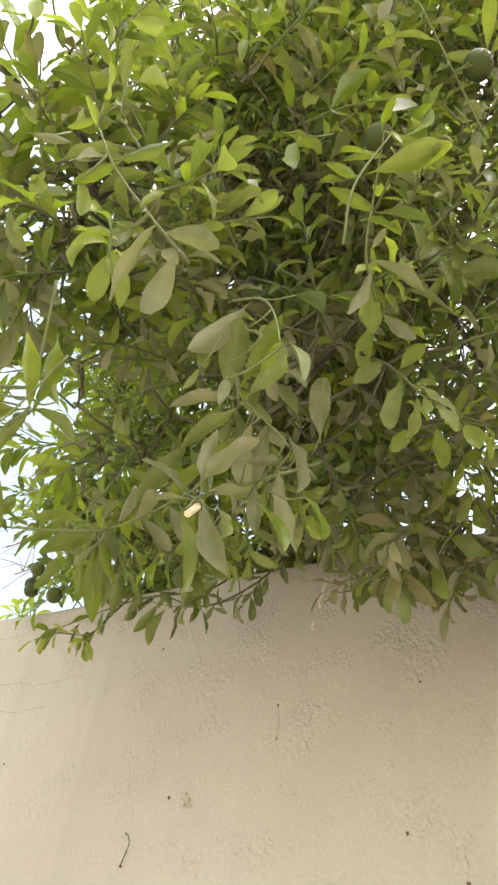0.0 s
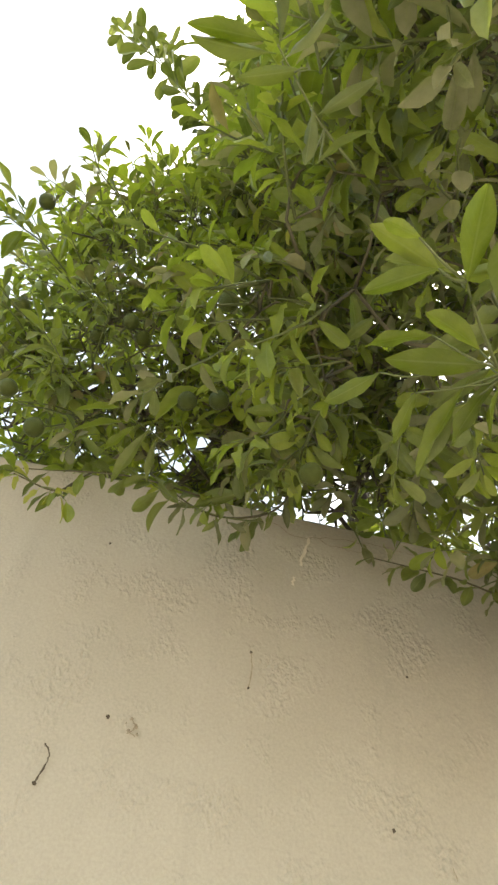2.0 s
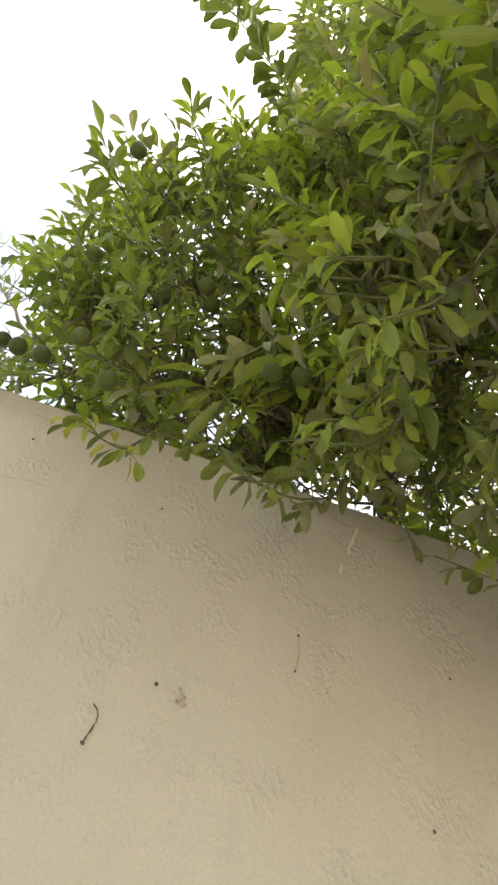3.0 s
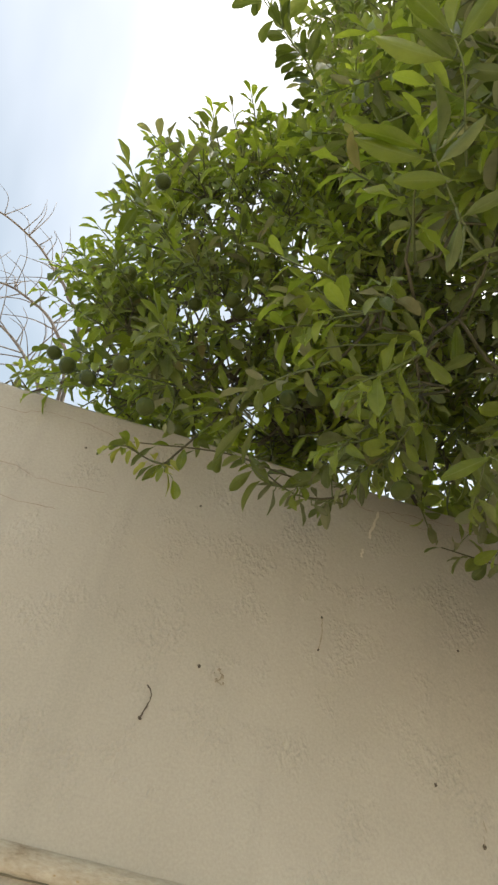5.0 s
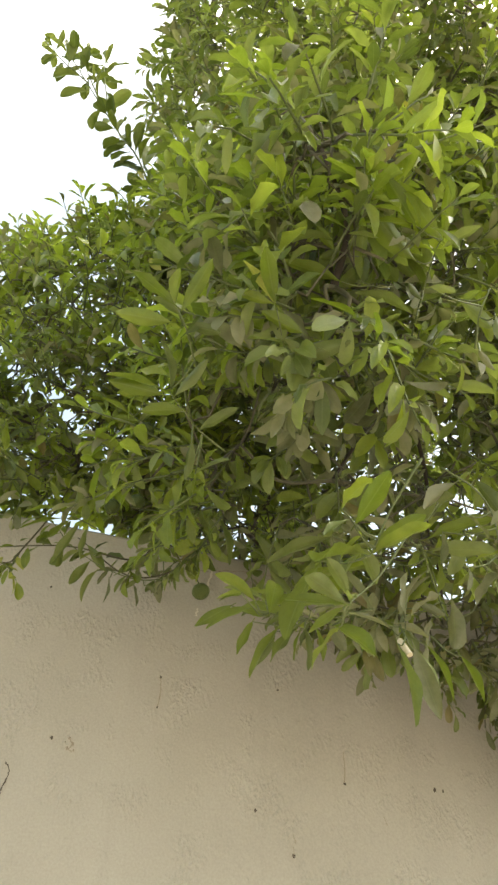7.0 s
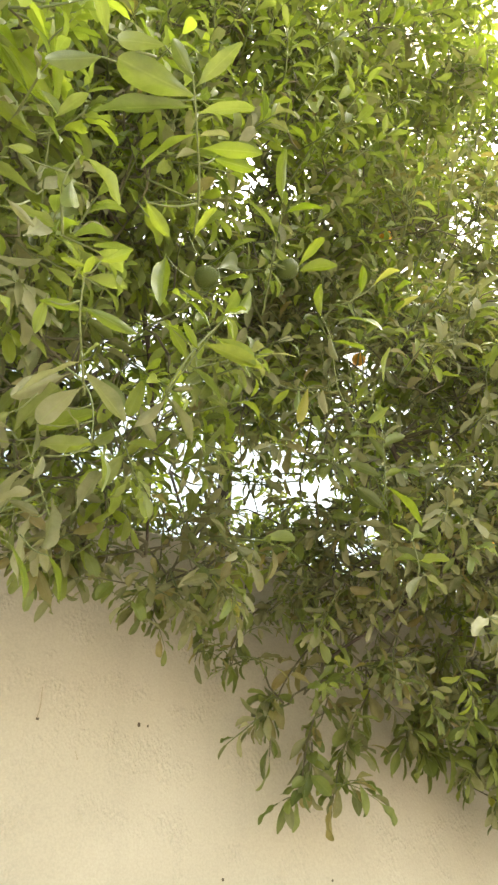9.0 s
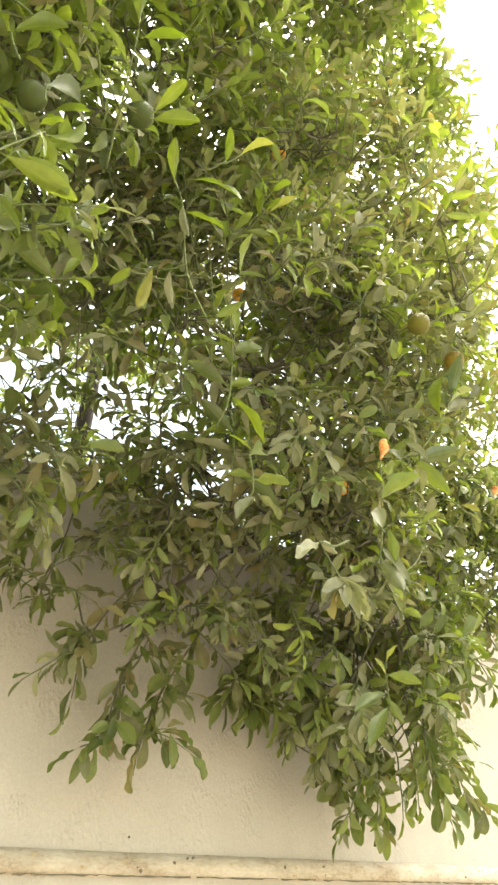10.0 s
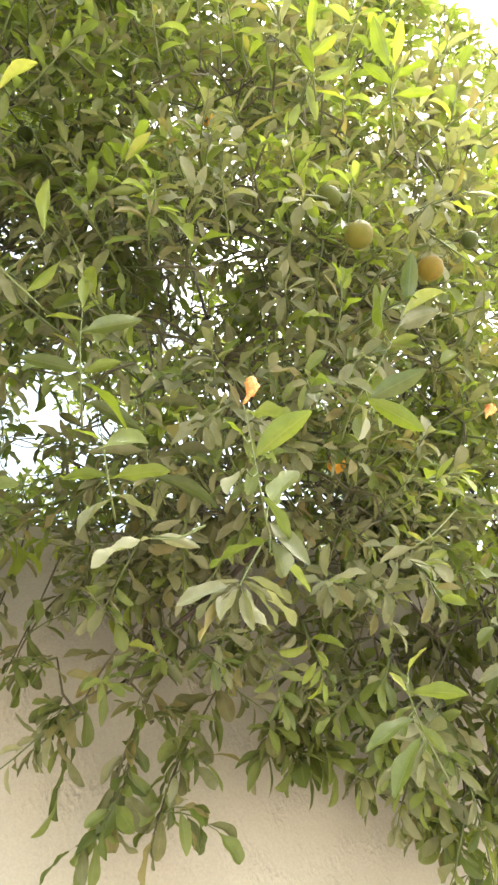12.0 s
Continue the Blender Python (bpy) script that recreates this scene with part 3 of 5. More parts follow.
# fruit: place and radius
WALL_LIMES = [
    (-0.583, -0.024, 2.338, 0.0180), (-0.530, -0.090, 2.250, 0.0185), (-0.474, -0.144, 2.181, 0.0175), (-0.423, -0.200, 2.178, 0.0172), (-0.363, -0.200, 2.104, 0.0178),
    (-0.476, -0.200, 2.410, 0.0170), (-0.352, -0.144, 2.454, 0.0168), (-0.267, -0.180, 2.425, 0.0176), (-0.285, -0.240, 2.370, 0.0172), (-0.259, -0.218, 2.807, 0.0170),
    (-0.448, -0.381, 2.432, 0.0165),
]
CROWN_LIMES = [
    (-0.140, -0.410, 2.190, 0.0175), (-0.163, -0.380, 2.710, 0.0176), (-0.150, -0.303, 2.780, 0.0170), (-0.015, -0.360, 1.940, 0.0165), (-0.124, -0.295, 2.129, 0.0172),
    (-0.165, -0.300, 2.105, 0.0160), (-0.081, -0.232, 3.073, 0.0170), (0.365, -0.763, 2.152, 0.0205), (0.607, -0.550, 2.673, 0.0176),
    (0.485, -0.785, 2.212, 0.0205), (0.197, -0.450, 2.585, 0.0157), (0.143, -0.500, 3.023, 0.0189), (1.323, -0.680, 2.402, 0.0180),
]
TURNING = [(1.067, -0.725, 2.250, 0.022), (1.061, -0.700, 2.389, 0.020), (1.190, -0.700, 2.249, 0.021)]
ORANGES = [(1.145, -0.150, 2.926, 0.021), (1.274, -0.180, 2.991, 0.019), (0.941, -0.575, 2.873, 0.016), (1.113, -0.450, 2.082, 0.014)]
FRUIT_AT = np.array([e[:3] for e in WALL_LIMES + CROWN_LIMES + TURNING + ORANGES])
HANG = np.array([(0.08, -0.52, -0.85)] * (len(FRUIT_AT) - len(ORANGES)) + [(-0.46, -0.52, -0.72)] * len(ORANGES))   # the open side of each
CLEAR = np.array([0.40] * (len(FRUIT_AT) - len(ORANGES)) + [0.95, 0.95, 0.95, 0.05])


def hides_fruit(p):
    """True just below and before a fruit: fruit hang clear of the leaves."""
    d = p - FRUIT_AT
    s = (d * HANG).sum(axis=1)
    away = np.linalg.norm(d - s[:, None] * HANG, axis=1)
    return bool(np.any((s > -0.02) & (s < CLEAR) & (away < 0.034)))


def in_wall(p):
    return -0.012 < p[1] < 0.215 and p[2] < WALL_TOP + 0.01


def spray(at, along, droop, dusty, young, size, rng, count):
    """A leafy twig: a thin curved stem with leaves set spirally."""
    length = rng.uniform(0.07, 0.15)
    d = unit(along)
    pts = [np.asarray(at, float)]
    for i in range(4):
        d = unit(d + np.array([rng.uniform(-.18, .18), rng.uniform(-.18, .18), rng.uniform(-.10, .14) - 0.22 * droop]))
        pts.append(pts[-1] + d * length / 4)
    if any(in_wall(p) for p in pts):
        return False
    v, f = tube(pts, [0.0022, 0.002, 0.0017, 0.0014, 0.001], 3)
    stalks.add(v, f)
    roll = rng.uniform(0, 6.28)
    tone = rng.random()
    kind = "dusty" if tone < dusty else "young" if tone < dusty + young else "mature"
    for i in range(count):
        share = (i + 0.5) / count
        t = (0.15 + 0.84 * share ** 0.85) * 4
        k = min(int(t), 3)
        p = pts[k] + (pts[k + 1] - pts[k]) * (t - k)
        axis = unit(pts[k + 1] - pts[k])
        roll += 2.4 + rng.uniform(-.4, .4)
        a = unit(np.cross(axis, [0.31, 0.2, 0.93]))
        b = np.cross(axis, a)
        out = a * math.cos(roll) + b * math.sin(roll)
        spread = 1.35 - 0.85 * share + rng.uniform(-.2, .2) if i < count - 1 else 0.12
        way = unit(axis * math.cos(spread) + out * math.sin(spread) + np.array([0, 0, -0.45 * droop]) + np.array([rng.uniform(-.18, .18) for _ in range(3)]))
        up = unit(0.75 * axis + np.array([rng.uniform(-.4, .4), rng.uniform(-.4, .4) - (0.35 if p[1] < 0.0 else 0.0), 0.65]))
        this = kind
        if rng.random() < 0.12:
            this = "mature" if kind != "mature" else "dusty"
        if rng.random() < (0.20 if dusty > 0.4 else 0.03):
            this = "worn"
        if rng.random() < 0.003:
            this = "yellow"
        end = p + way * size
        if in_wall(end) or in_wall(p + way * size * 0.6) or hides_fruit(p + way * size * 0.5):
            continue
        leaves[this].leaf(rng, p, way, up, size * rng.uniform(0.7, 1.15) * (1.0 - 0.3 * share ** 3))
    return True


def build_crown():
    for centre, radii, sprays, droop, dusty, young, size in LOBES:
        c, r = np.array(centre), np.array(radii)
        hubs = []
        for h in range(max(3, sprays // 28)):
            while True:
                q = np.array([rng.uniform(-1, 1) for _ in range(3)])
                if np.dot(q, q) < 1:
                    break
            hubs.append(c + q * r * 0.55)
        for h in hubs:
            if in_wall(h):
                h[2] = WALL_TOP + 0.06
        for h in hubs:     # limbs of the second order, from the lobe's centre
            mid = (c + h) / 2 + np.array([rng.uniform(-.04, .04) for _ in range(3)])
            v, f = tube(smooth_line([c, mid, h], 4), np.linspace(0.0036, 0.0022, 9), 5)
            if not any(in_wall(p) for p in v):
                twigs.add(v, f)
        places = []
        for s in range(int(sprays * (1.75 if c[2] > 3.3 or c[0] > 0.8 else 1.5))):
            while True:
                q = np.array([rng.uniform(-1, 1) for _ in range(3)])
                m = np.linalg.norm(q)
                if 0.25 < m < 1:
                    break
            q *= (m ** 0.45) / m * (1 + 0.16 * noise.noise(Vector(q * 2.3 + c)))
            p = c + q * r
            if in_wall(p) or rng.random() < in_gap(p) or noise.noise(Vector(p * 8.0)) < (0.01 if p[0] < 0.05 and p[2] > 2.25 else -0.06 if p[0] < 0.35 else -0.13 if p[2] < 3.1 else -0.10):
                continue
            places.append((m, p, q))
        nodes = np.array(hubs)
        for m, p, q in sorted(places, key=lambda e: e[0]):
            hub = nodes[np.argmin(((nodes - p) ** 2).sum(axis=1))]
            along = unit(unit(q * np.array([1, 1, 0.8])) + np.array([0, 0, 0.5 - 1.3 * droop]) + np.array([rng.uniform(-.5, .5) for _ in range(3)]))
            if spray(p, along, droop, dusty, young, size, rng, rng.randint(8, 12)):
                mid = (hub + p) / 2 + np.array([rng.uniform(-.02, .02), rng.uniform(-.02, .02), rng.uniform(-.03, .01)])
                v, f = tube([hub, mid, p], [0.0026, 0.0021, 0.0016], 3)
                if not any(in_wall(x) for x in v):
                    twigs.add(v, f)
                nodes = np.vstack([nodes, p])


def build_trunk():
    r = random.Random(3)
    line = smooth_line([TREE, TREE + Vector((0.03, 0.02, 0.8)), TREE + Vector((-0.02, -0.03, 1.7)), TREE + Vector((0.05, -0.02, 2.15)), TREE + Vector((0.015, 0.0, 2.45)), LIMB_FORK], 6)
    v, f = tube(line, np.linspace(0.075, 0.022, len(line)), 12, 0.14, r)
    child("trunk", mesh_of("trunk", v, f, BARK), tree, label="grey-brown rough citrus trunk behind the wall")
    second = smooth_line([TREE, (0.72, 0.60, 0.9), (0.44, 0.46, 1.8), (0.32, 0.34, 2.35), (0.31, 0.30, 2.65), (0.28, 0.26, 3.00), (0.24, 0.10, 3.60)], 6)
    v, f = tube(second, np.linspace(0.05, 0.016, len(second)), 9, 0.12, r)
    child("limb", mesh_of("limb", v, f, BARK), tree, label="grey-brown limb rising behind the wall")
    v, f = tube(smooth_line([(0.31, 0.30, 2.74), (0.43, 0.30, 2.97), (0.55, 0.28, 3.12), (0.70, 0.20, 3.40)], 5), np.linspace(0.014, 0.006, 16), 7, 0.08, r)
    child("limb", mesh_of("limb", v, f, BARK), tree)
    # lobes that grow from another lobe's limb
    from_lobe = {8: 6, 9: 0, 10: 6, 11: 7, 12: 7, 13: 4, 14: 6, 15: 0, 16: 6, 17: 1, 18: 11, 19: 6, 20: 5, 21: 4, 22: 9, 23: 3, 24: 3, 25: 16, 26: 25, 27: 6, 28: 0, 29: 9, 30: 14, 31: 24, 32: 9, 33: 22, 34: 22}
    for i, lobe in enumerate(LOBES):
        c = Vector(lobe[0])
        if i in from_lobe:
            start = Vector(LOBES[from_lobe[i]][0])
            mid = (start + c) / 2 + Vector((r.uniform(-.03, .03), r.uniform(-.03, .03), r.uniform(-.02, .04)))
            rad = 0.006
        else:
            start = line[-1 - (i % 2)]
            mid = (start + c) / 2 + Vector((r.uniform(-.08, .08), 0.12, 0.1))
            mid.z = max(mid.z, 3.7)
            rad = 0.024 if lobe[2] > 450 else 0.010
        limb = smooth_line([start, mid, c], 7)
        v, f = tube(limb, np.linspace(rad, 0.0025, len(limb)), 7, 0.06, r)
        child("limb", mesh_of("limb", v, f, BARK), tree)


build_trunk()
build_crown()
leaves["mature"].put("foliage", LEAF["mature"][0], tree, "dark green glossy citrus leaves")
leaves["young"].put("young_foliage", LEAF["young"][0], tree, "bright yellow-green young citrus leaves")
leaves["dusty"].put("dusty_foliage", LEAF["dusty"][0], tree, "dusty grey-green citrus leaves")
leaves["yellow"].put("yellow_foliage", LEAF["yellow"][0], tree, "yellowed citrus leaves")
leaves["worn"].put("worn_foliage", LEAF["worn"][0], tree, "brown-edged worn citrus leaves")
twigs.put("twig_tangle", TWIG_BROWN, tree, "thin brown inner twigs")
stalks.put("leafy_stem_tangle", TWIG, tree, "thin green leafy stalks")

# single leaves on the shoots that stand out
HERO_SHAPES = [leaf_shape(40 + s, 2, w, 0.85) for s, w in enumerate((0.85, 0.7, 0.95, 0.6, 0.8, 0.72))]
HERO = {k: [mesh_of("leaf", v, f, LEAF[k][1], uvs=uv) for v, f, uv in HERO_SHAPES] for k in LEAF}
BROAD_SHAPES = [leaf_shape(60 + s, 2, w, 0.9, True) for s, w in enumerate((1.0, 1.25, 0.85, 1.1, 1.4, 0.75))]
BROAD = {k: [mesh_of("leaf", v, f, LEAF[k][1], uvs=uv) for v, f, uv in BROAD_SHAPES] for k in LEAF}


def shoot(ctrl, count, size, kind, seed, droop=0.0, thick=0.0016, start=0.05, spread=0.9, name="shoot", stem_mat=None, label="", loose=0.4):
    """A stem along control points with single leaves round it, each leaf a part of its own."""
    r = random.Random(seed)
    line = smooth_line(ctrl, 6)
    v, f = tube(line, np.linspace(thick, thick * 0.45, len(line)), 6)
    stem = child(name, mesh_of(name, v, f, stem_mat or TWIG), tree, label=label)
    roll = r.uniform(0, 6.28)
    for i in range(count):
        t = (start + (1 - start) * (i + 0.3) / count) * (len(line) - 1)
        if i == count - 1:
            t = len(line) - 1.01
        k = min(int(t), len(line) - 2)
        p = line[k].lerp(line[k + 1], t - k)
        axis = (line[k + 1] - line[k]).normalized()
        roll += 2.4 + r.uniform(-.35, .35)
        a = axis.cross(Vector((0.31, 0.2, 0.93))).normalized()
        b = axis.cross(a)
        s = spread * r.uniform(0.75, 1.25) if i < count - 1 else 0.2
        way = (axis * math.cos(s) + (a * math.cos(roll) + b * math.sin(roll)) * math.sin(s) + Vector((0, 0, -droop)) + Vector((r.uniform(-.3, .3), r.uniform(-.3, .3), r.uniform(-.3, .3))) * loose).normalized()
        up = (Vector((r.uniform(-loose, loose), r.uniform(-loose, loose) - 0.5 * loose, 1.0)) + axis * 0.3).normalized()
        side = up.cross(way).normalized()
        nor = way.cross(side)
        length = size * r.uniform(0.65, 1.1)
        k2 = kind if isinstance(kind, str) else r.choice(kind)
        end = p + way * length
        if in_wall(end):
            way.y -= 0.6
            way.normalize()
            side = up.cross(way).normalized()
            nor = way.cross(side)
        m = Matrix((way, side, nor)).transposed().to_4x4()
        child("leaf", r.choice((BROAD if loose > 1.2 or (loose > 0.5 and r.random() < 0.5) else HERO)[k2]), stem, Matrix.Translation(p) @ m @ Matrix.Scale(length, 4))
    return stem


def stem(ctrl, thick=0.0013):
    """The bare stem of a shoot, as a part of the tree; blade() sets leaves on it."""
    line = smooth_line(ctrl, 6)
    v, f = tube(line, np.linspace(thick, thick * 0.5, len(line)), 6)
    ob = child("shoot", mesh_of("shoot", v, f, TWIG), tree)
    SHOOT_LINES[ob.name] = line
    return ob


SHOOT_LINES = {}
blade_rng = random.Random(77)


def blade(twig, base, tip, kind, slim=False, wide=False):
    """One leaf from base to tip, its face up and a little outwards, stalked to its stem."""
    base, tip = Vector(base), Vector(tip)
    near = min(SHOOT_LINES[twig.name], key=lambda p: (p - base).length)
    if (near - base).length > 0.07:          # a leaf of a neighbouring twig: only its own short stalk shows
        near = base + (near - base).normalized() * 0.04
    if (near - base).length > 0.012:
        v, f = tube(smooth_line([near, (near + base) / 2 - Vector((0, 0, 0.006)), base], 4), np.linspace(0.0011, 0.0007, 9), 5)
        child("stalk", mesh_of("stalk", v, f, TWIG), twig)
    way = (tip - base).normalized()
    up = Vector((blade_rng.uniform(-.7, .7), blade_rng.uniform(-.55, .6), 0.75))
    side = up.cross(way).normalized()
    nor = way.cross(side)
    m = Matrix((way, side, nor)).transposed().to_4x4()
    mesh = BROAD[kind][blade_rng.choice((0, 2, 3, 5))] if wide else HERO[kind][blade_rng.choice((1, 3, 5, 3) if slim else (0, 1, 3, 4, 5, 5))]
    child("leaf", mesh, twig, Matrix.Translation(base - way * 0.006) @ m @ Matrix.Scale((tip - base).length * 1.04 + 0.005, 4))


# shoot with the dried curled tip
twig = stem([(0.914, -0.640, 1.774), (0.882, -0.700, 1.764), (0.866, -0.730, 1.817), (0.855, -0.750, 1.863)])
blade(twig, (0.783, -0.700, 1.751), (0.733, -0.718, 1.725), "dusty")
blade(twig, (0.787, -0.700, 1.753), (0.824, -0.682, 1.760), "dusty")
blade(twig, (0.857, -0.730, 1.806), (0.823, -0.756, 1.766), "dusty")
blade(twig, (0.884, -0.700, 1.776), (0.899, -0.726, 1.727), "dusty")
blade(twig, (0.866, -0.730, 1.820), (0.909, -0.748, 1.867), "young")
blade(twig, (0.849, -0.750, 1.828), (0.839, -0.750, 1.843), "young")
blade(twig, (0.883, -0.700, 1.788), (0.914, -0.674, 1.857), "mature")
blade(twig, (0.868, -0.730, 1.780), (0.900, -0.712, 1.757), "mature")
blade(twig, (0.881, -0.700, 1.758), (0.822, -0.700, 1.739), "young")
blade(twig, (0.854, -0.750, 1.852), (0.911, -0.722, 1.901), "mature")
blade(twig, (0.883, -0.700, 1.758), (0.885, -0.726, 1.703), "dusty")
blade(twig, (0.879, -0.700, 1.746), (0.916, -0.700, 1.719), "mature")
# tall young shoot
twig = stem([(1.023, -0.620, 1.963), (1.016, -0.680, 1.965), (1.049, -0.710, 2.015), (1.080, -0.730, 2.070)])
blade(twig, (0.995, -0.680, 1.977), (0.942, -0.710, 1.940), "dusty")
blade(twig, (1.010, -0.680, 1.999), (1.018, -0.710, 1.962), "dusty")
blade(twig, (1.034, -0.680, 1.974), (1.097, -0.700, 2.011), "mature")
blade(twig, (1.026, -0.680, 1.976), (1.095, -0.680, 1.942), "young")
blade(twig, (1.022, -0.680, 1.962), (1.003, -0.710, 1.890), "dusty")
blade(twig, (1.078, -0.730, 2.070), (1.135, -0.730, 2.141), "yellow")
blade(twig, (1.094, -0.730, 2.097), (1.108, -0.750, 2.170), "mature")
blade(twig, (1.045, -0.730, 2.034), (1.054, -0.730, 2.126), "young")
blade(twig, (1.068, -0.710, 2.045), (1.101, -0.710, 2.065), "young")
blade(twig, (1.071, -0.730, 2.052), (1.130, -0.713, 2.120), "dusty")
# slim shoot
twig = stem([(0.734, -0.580, 1.972), (0.727, -0.620, 1.990), (0.721, -0.640, 2.040), (0.720, -0.650, 2.087)])
blade(twig, (0.720, -0.650, 2.087), (0.718, -0.660, 2.141), "young")
blade(twig, (0.720, -0.650, 2.067), (0.681, -0.650, 2.068), "young")
blade(twig, (0.727, -0.620, 2.017), (0.662, -0.620, 2.029), "mature")
blade(twig, (0.728, -0.620, 2.016), (0.764, -0.620, 2.046), "young")
blade(twig, (0.731, -0.620, 2.000), (0.781, -0.640, 1.937), "young")
blade(twig, (0.722, -0.640, 2.060), (0.785, -0.621, 2.124), "mature")
blade(twig, (0.722, -0.640, 2.035), (0.706, -0.640, 2.075), "mature")
# low arching shoot
twig = stem([(0.772, -0.580, 1.852), (0.760, -0.620, 1.861), (0.748, -0.630, 1.925)])
blade(twig, (0.760, -0.620, 1.872), (0.814, -0.620, 1.898), "young")
blade(twig, (0.759, -0.620, 1.875), (0.713, -0.620, 1.871), "young")
blade(twig, (0.751, -0.630, 1.910), (0.723, -0.630, 1.928), "young")
blade(twig, (0.751, -0.630, 1.902), (0.805, -0.610, 1.956), "mature")
blade(twig, (0.762, -0.620, 1.854), (0.810, -0.620, 1.841), "dusty")
blade(twig, (0.763, -0.620, 1.848), (0.726, -0.620, 1.816), "dusty")
# dusty drooping tuft
twig = stem([(0.931, -0.560, 1.851), (0.888, -0.620, 1.778), (0.868, -0.650, 1.742)])
blade(twig, (0.864, -0.650, 1.744), (0.824, -0.650, 1.721), "dusty", True)
blade(twig, (0.864, -0.650, 1.744), (0.809, -0.674, 1.715), "dusty", True)
blade(twig, (0.863, -0.650, 1.741), (0.836, -0.650, 1.717), "dusty", True)
blade(twig, (0.868, -0.650, 1.742), (0.858, -0.650, 1.712), "dusty", True)
blade(twig, (0.868, -0.650, 1.742), (0.837, -0.676, 1.706), "dusty", True)
blade(twig, (0.874, -0.650, 1.742), (0.886, -0.650, 1.695), "dusty", True)
blade(twig, (0.877, -0.650, 1.745), (0.907, -0.650, 1.716), "dusty", True)
blade(twig, (0.877, -0.650, 1.745), (0.932, -0.632, 1.732), "dusty", True)
blade(twig, (0.871, -0.650, 1.739), (0.869, -0.664, 1.697), "dusty", True)
blade(twig, (0.866, -0.650, 1.742), (0.838, -0.664, 1.700), "worn", True)
blade(twig, (0.866, -0.650, 1.742), (0.821, -0.662, 1.687), "worn", True)
blade(twig, (0.869, -0.650, 1.748), (0.834, -0.650, 1.740), "dusty", True)
blade(twig, (0.888, -0.620, 1.772), (0.934, -0.620, 1.759), "dusty", True)
blade(twig, (0.888, -0.620, 1.772), (0.914, -0.644, 1.742), "dusty", True)
blade(twig, (0.874, -0.650, 1.748), (0.898, -0.650, 1.732), "worn", True)
# dusty pair
twig = stem([(1.253, -0.500, 1.979), (1.177, -0.530, 1.910), (1.129, -0.540, 1.876)])
blade(twig, (1.138, -0.540, 1.880), (1.074, -0.540, 1.857), "dusty")
blade(twig, (1.130, -0.540, 1.868), (1.159, -0.540, 1.889), "dusty")
blade(twig, (1.186, -0.530, 1.911), (1.221, -0.530, 1.931), "dusty")
blade(twig, (1.157, -0.530, 1.899), (1.141, -0.530, 1.912), "yellow")
# yellow-green low shoot
twig = stem([(1.175, -0.420, 1.646), (1.132, -0.460, 1.693), (1.112, -0.480, 1.736)])
blade(twig, (1.110, -0.480, 1.729), (1.099, -0.480, 1.752), "yellow")
blade(twig, (1.120, -0.480, 1.750), (1.150, -0.480, 1.787), "yellow")
blade(twig, (1.116, -0.480, 1.726), (1.184, -0.480, 1.732), "young")
blade(twig, (1.126, -0.460, 1.699), (1.159, -0.460, 1.669), "mature")
blade(twig, (1.130, -0.460, 1.687), (1.073, -0.460, 1.633), "mature")
blade(twig, (1.128, -0.460, 1.706), (1.059, -0.460, 1.682), "mature")
# pale narrow shoot
twig = stem([(0.852, -0.460, 1.971), (0.824, -0.500, 1.996), (0.813, -0.520, 2.049)])
blade(twig, (0.812, -0.520, 2.025), (0.868, -0.520, 2.098), "young")
blade(twig, (0.826, -0.500, 2.008), (0.908, -0.500, 2.049), "dusty")
blade(twig, (0.823, -0.500, 1.984), (0.911, -0.500, 1.958), "mature")
blade(twig, (0.811, -0.520, 2.036), (0.751, -0.520, 2.075), "mature")
blade(twig, (0.825, -0.500, 2.019), (0.747, -0.500, 2.017), "dusty")
blade(twig, (0.818, -0.520, 2.112), (0.882, -0.520, 2.178), "dusty")
blade(twig, (0.799, -0.520, 2.105), (0.746, -0.520, 2.180), "dusty")
blade(twig, (0.807, -0.520, 2.077), (0.893, -0.520, 2.111), "dusty")
# cut twig with a dusty whorl
twig = stem([(0.231, -0.542, 1.897), (0.185, -0.602, 1.821), (0.159, -0.632, 1.784), (0.152, -0.652, 1.758)], 0.0022)
blade(twig, (0.152, -0.652, 1.772), (0.192, -0.652, 1.831), "dusty")
blade(twig, (0.155, -0.652, 1.778), (0.159, -0.652, 1.841), "dusty")
blade(twig, (0.186, -0.632, 1.815), (0.220, -0.632, 1.809), "dusty")
blade(twig, (0.140, -0.652, 1.749), (0.166, -0.652, 1.668), "mature")
blade(twig, (0.160, -0.652, 1.750), (0.178, -0.652, 1.675), "dusty")
blade(twig, (0.170, -0.642, 1.750), (0.190, -0.642, 1.707), "mature")
blade(twig, (0.142, -0.642, 1.770), (0.094, -0.642, 1.791), "dusty")
blade(twig, (0.196, -0.622, 1.769), (0.233, -0.622, 1.718), "young")
blade(twig, (0.239, -0.622, 1.763), (0.267, -0.622, 1.717), "young")
blade(twig, (0.129, -0.632, 1.791), (0.085, -0.632, 1.864), "dusty")
blade(twig, (0.153, -0.632, 1.784), (0.193, -0.632, 1.780), "dusty")
v, f = tube([(0.150, -0.642, 1.758), (0.151, -0.657, 1.735)], [0.0034, 0.0032], 8)
child("cut_end", mesh_of("cut_end", v, f, CUT, smooth=False), twig, label="pale freshly cut twig end")
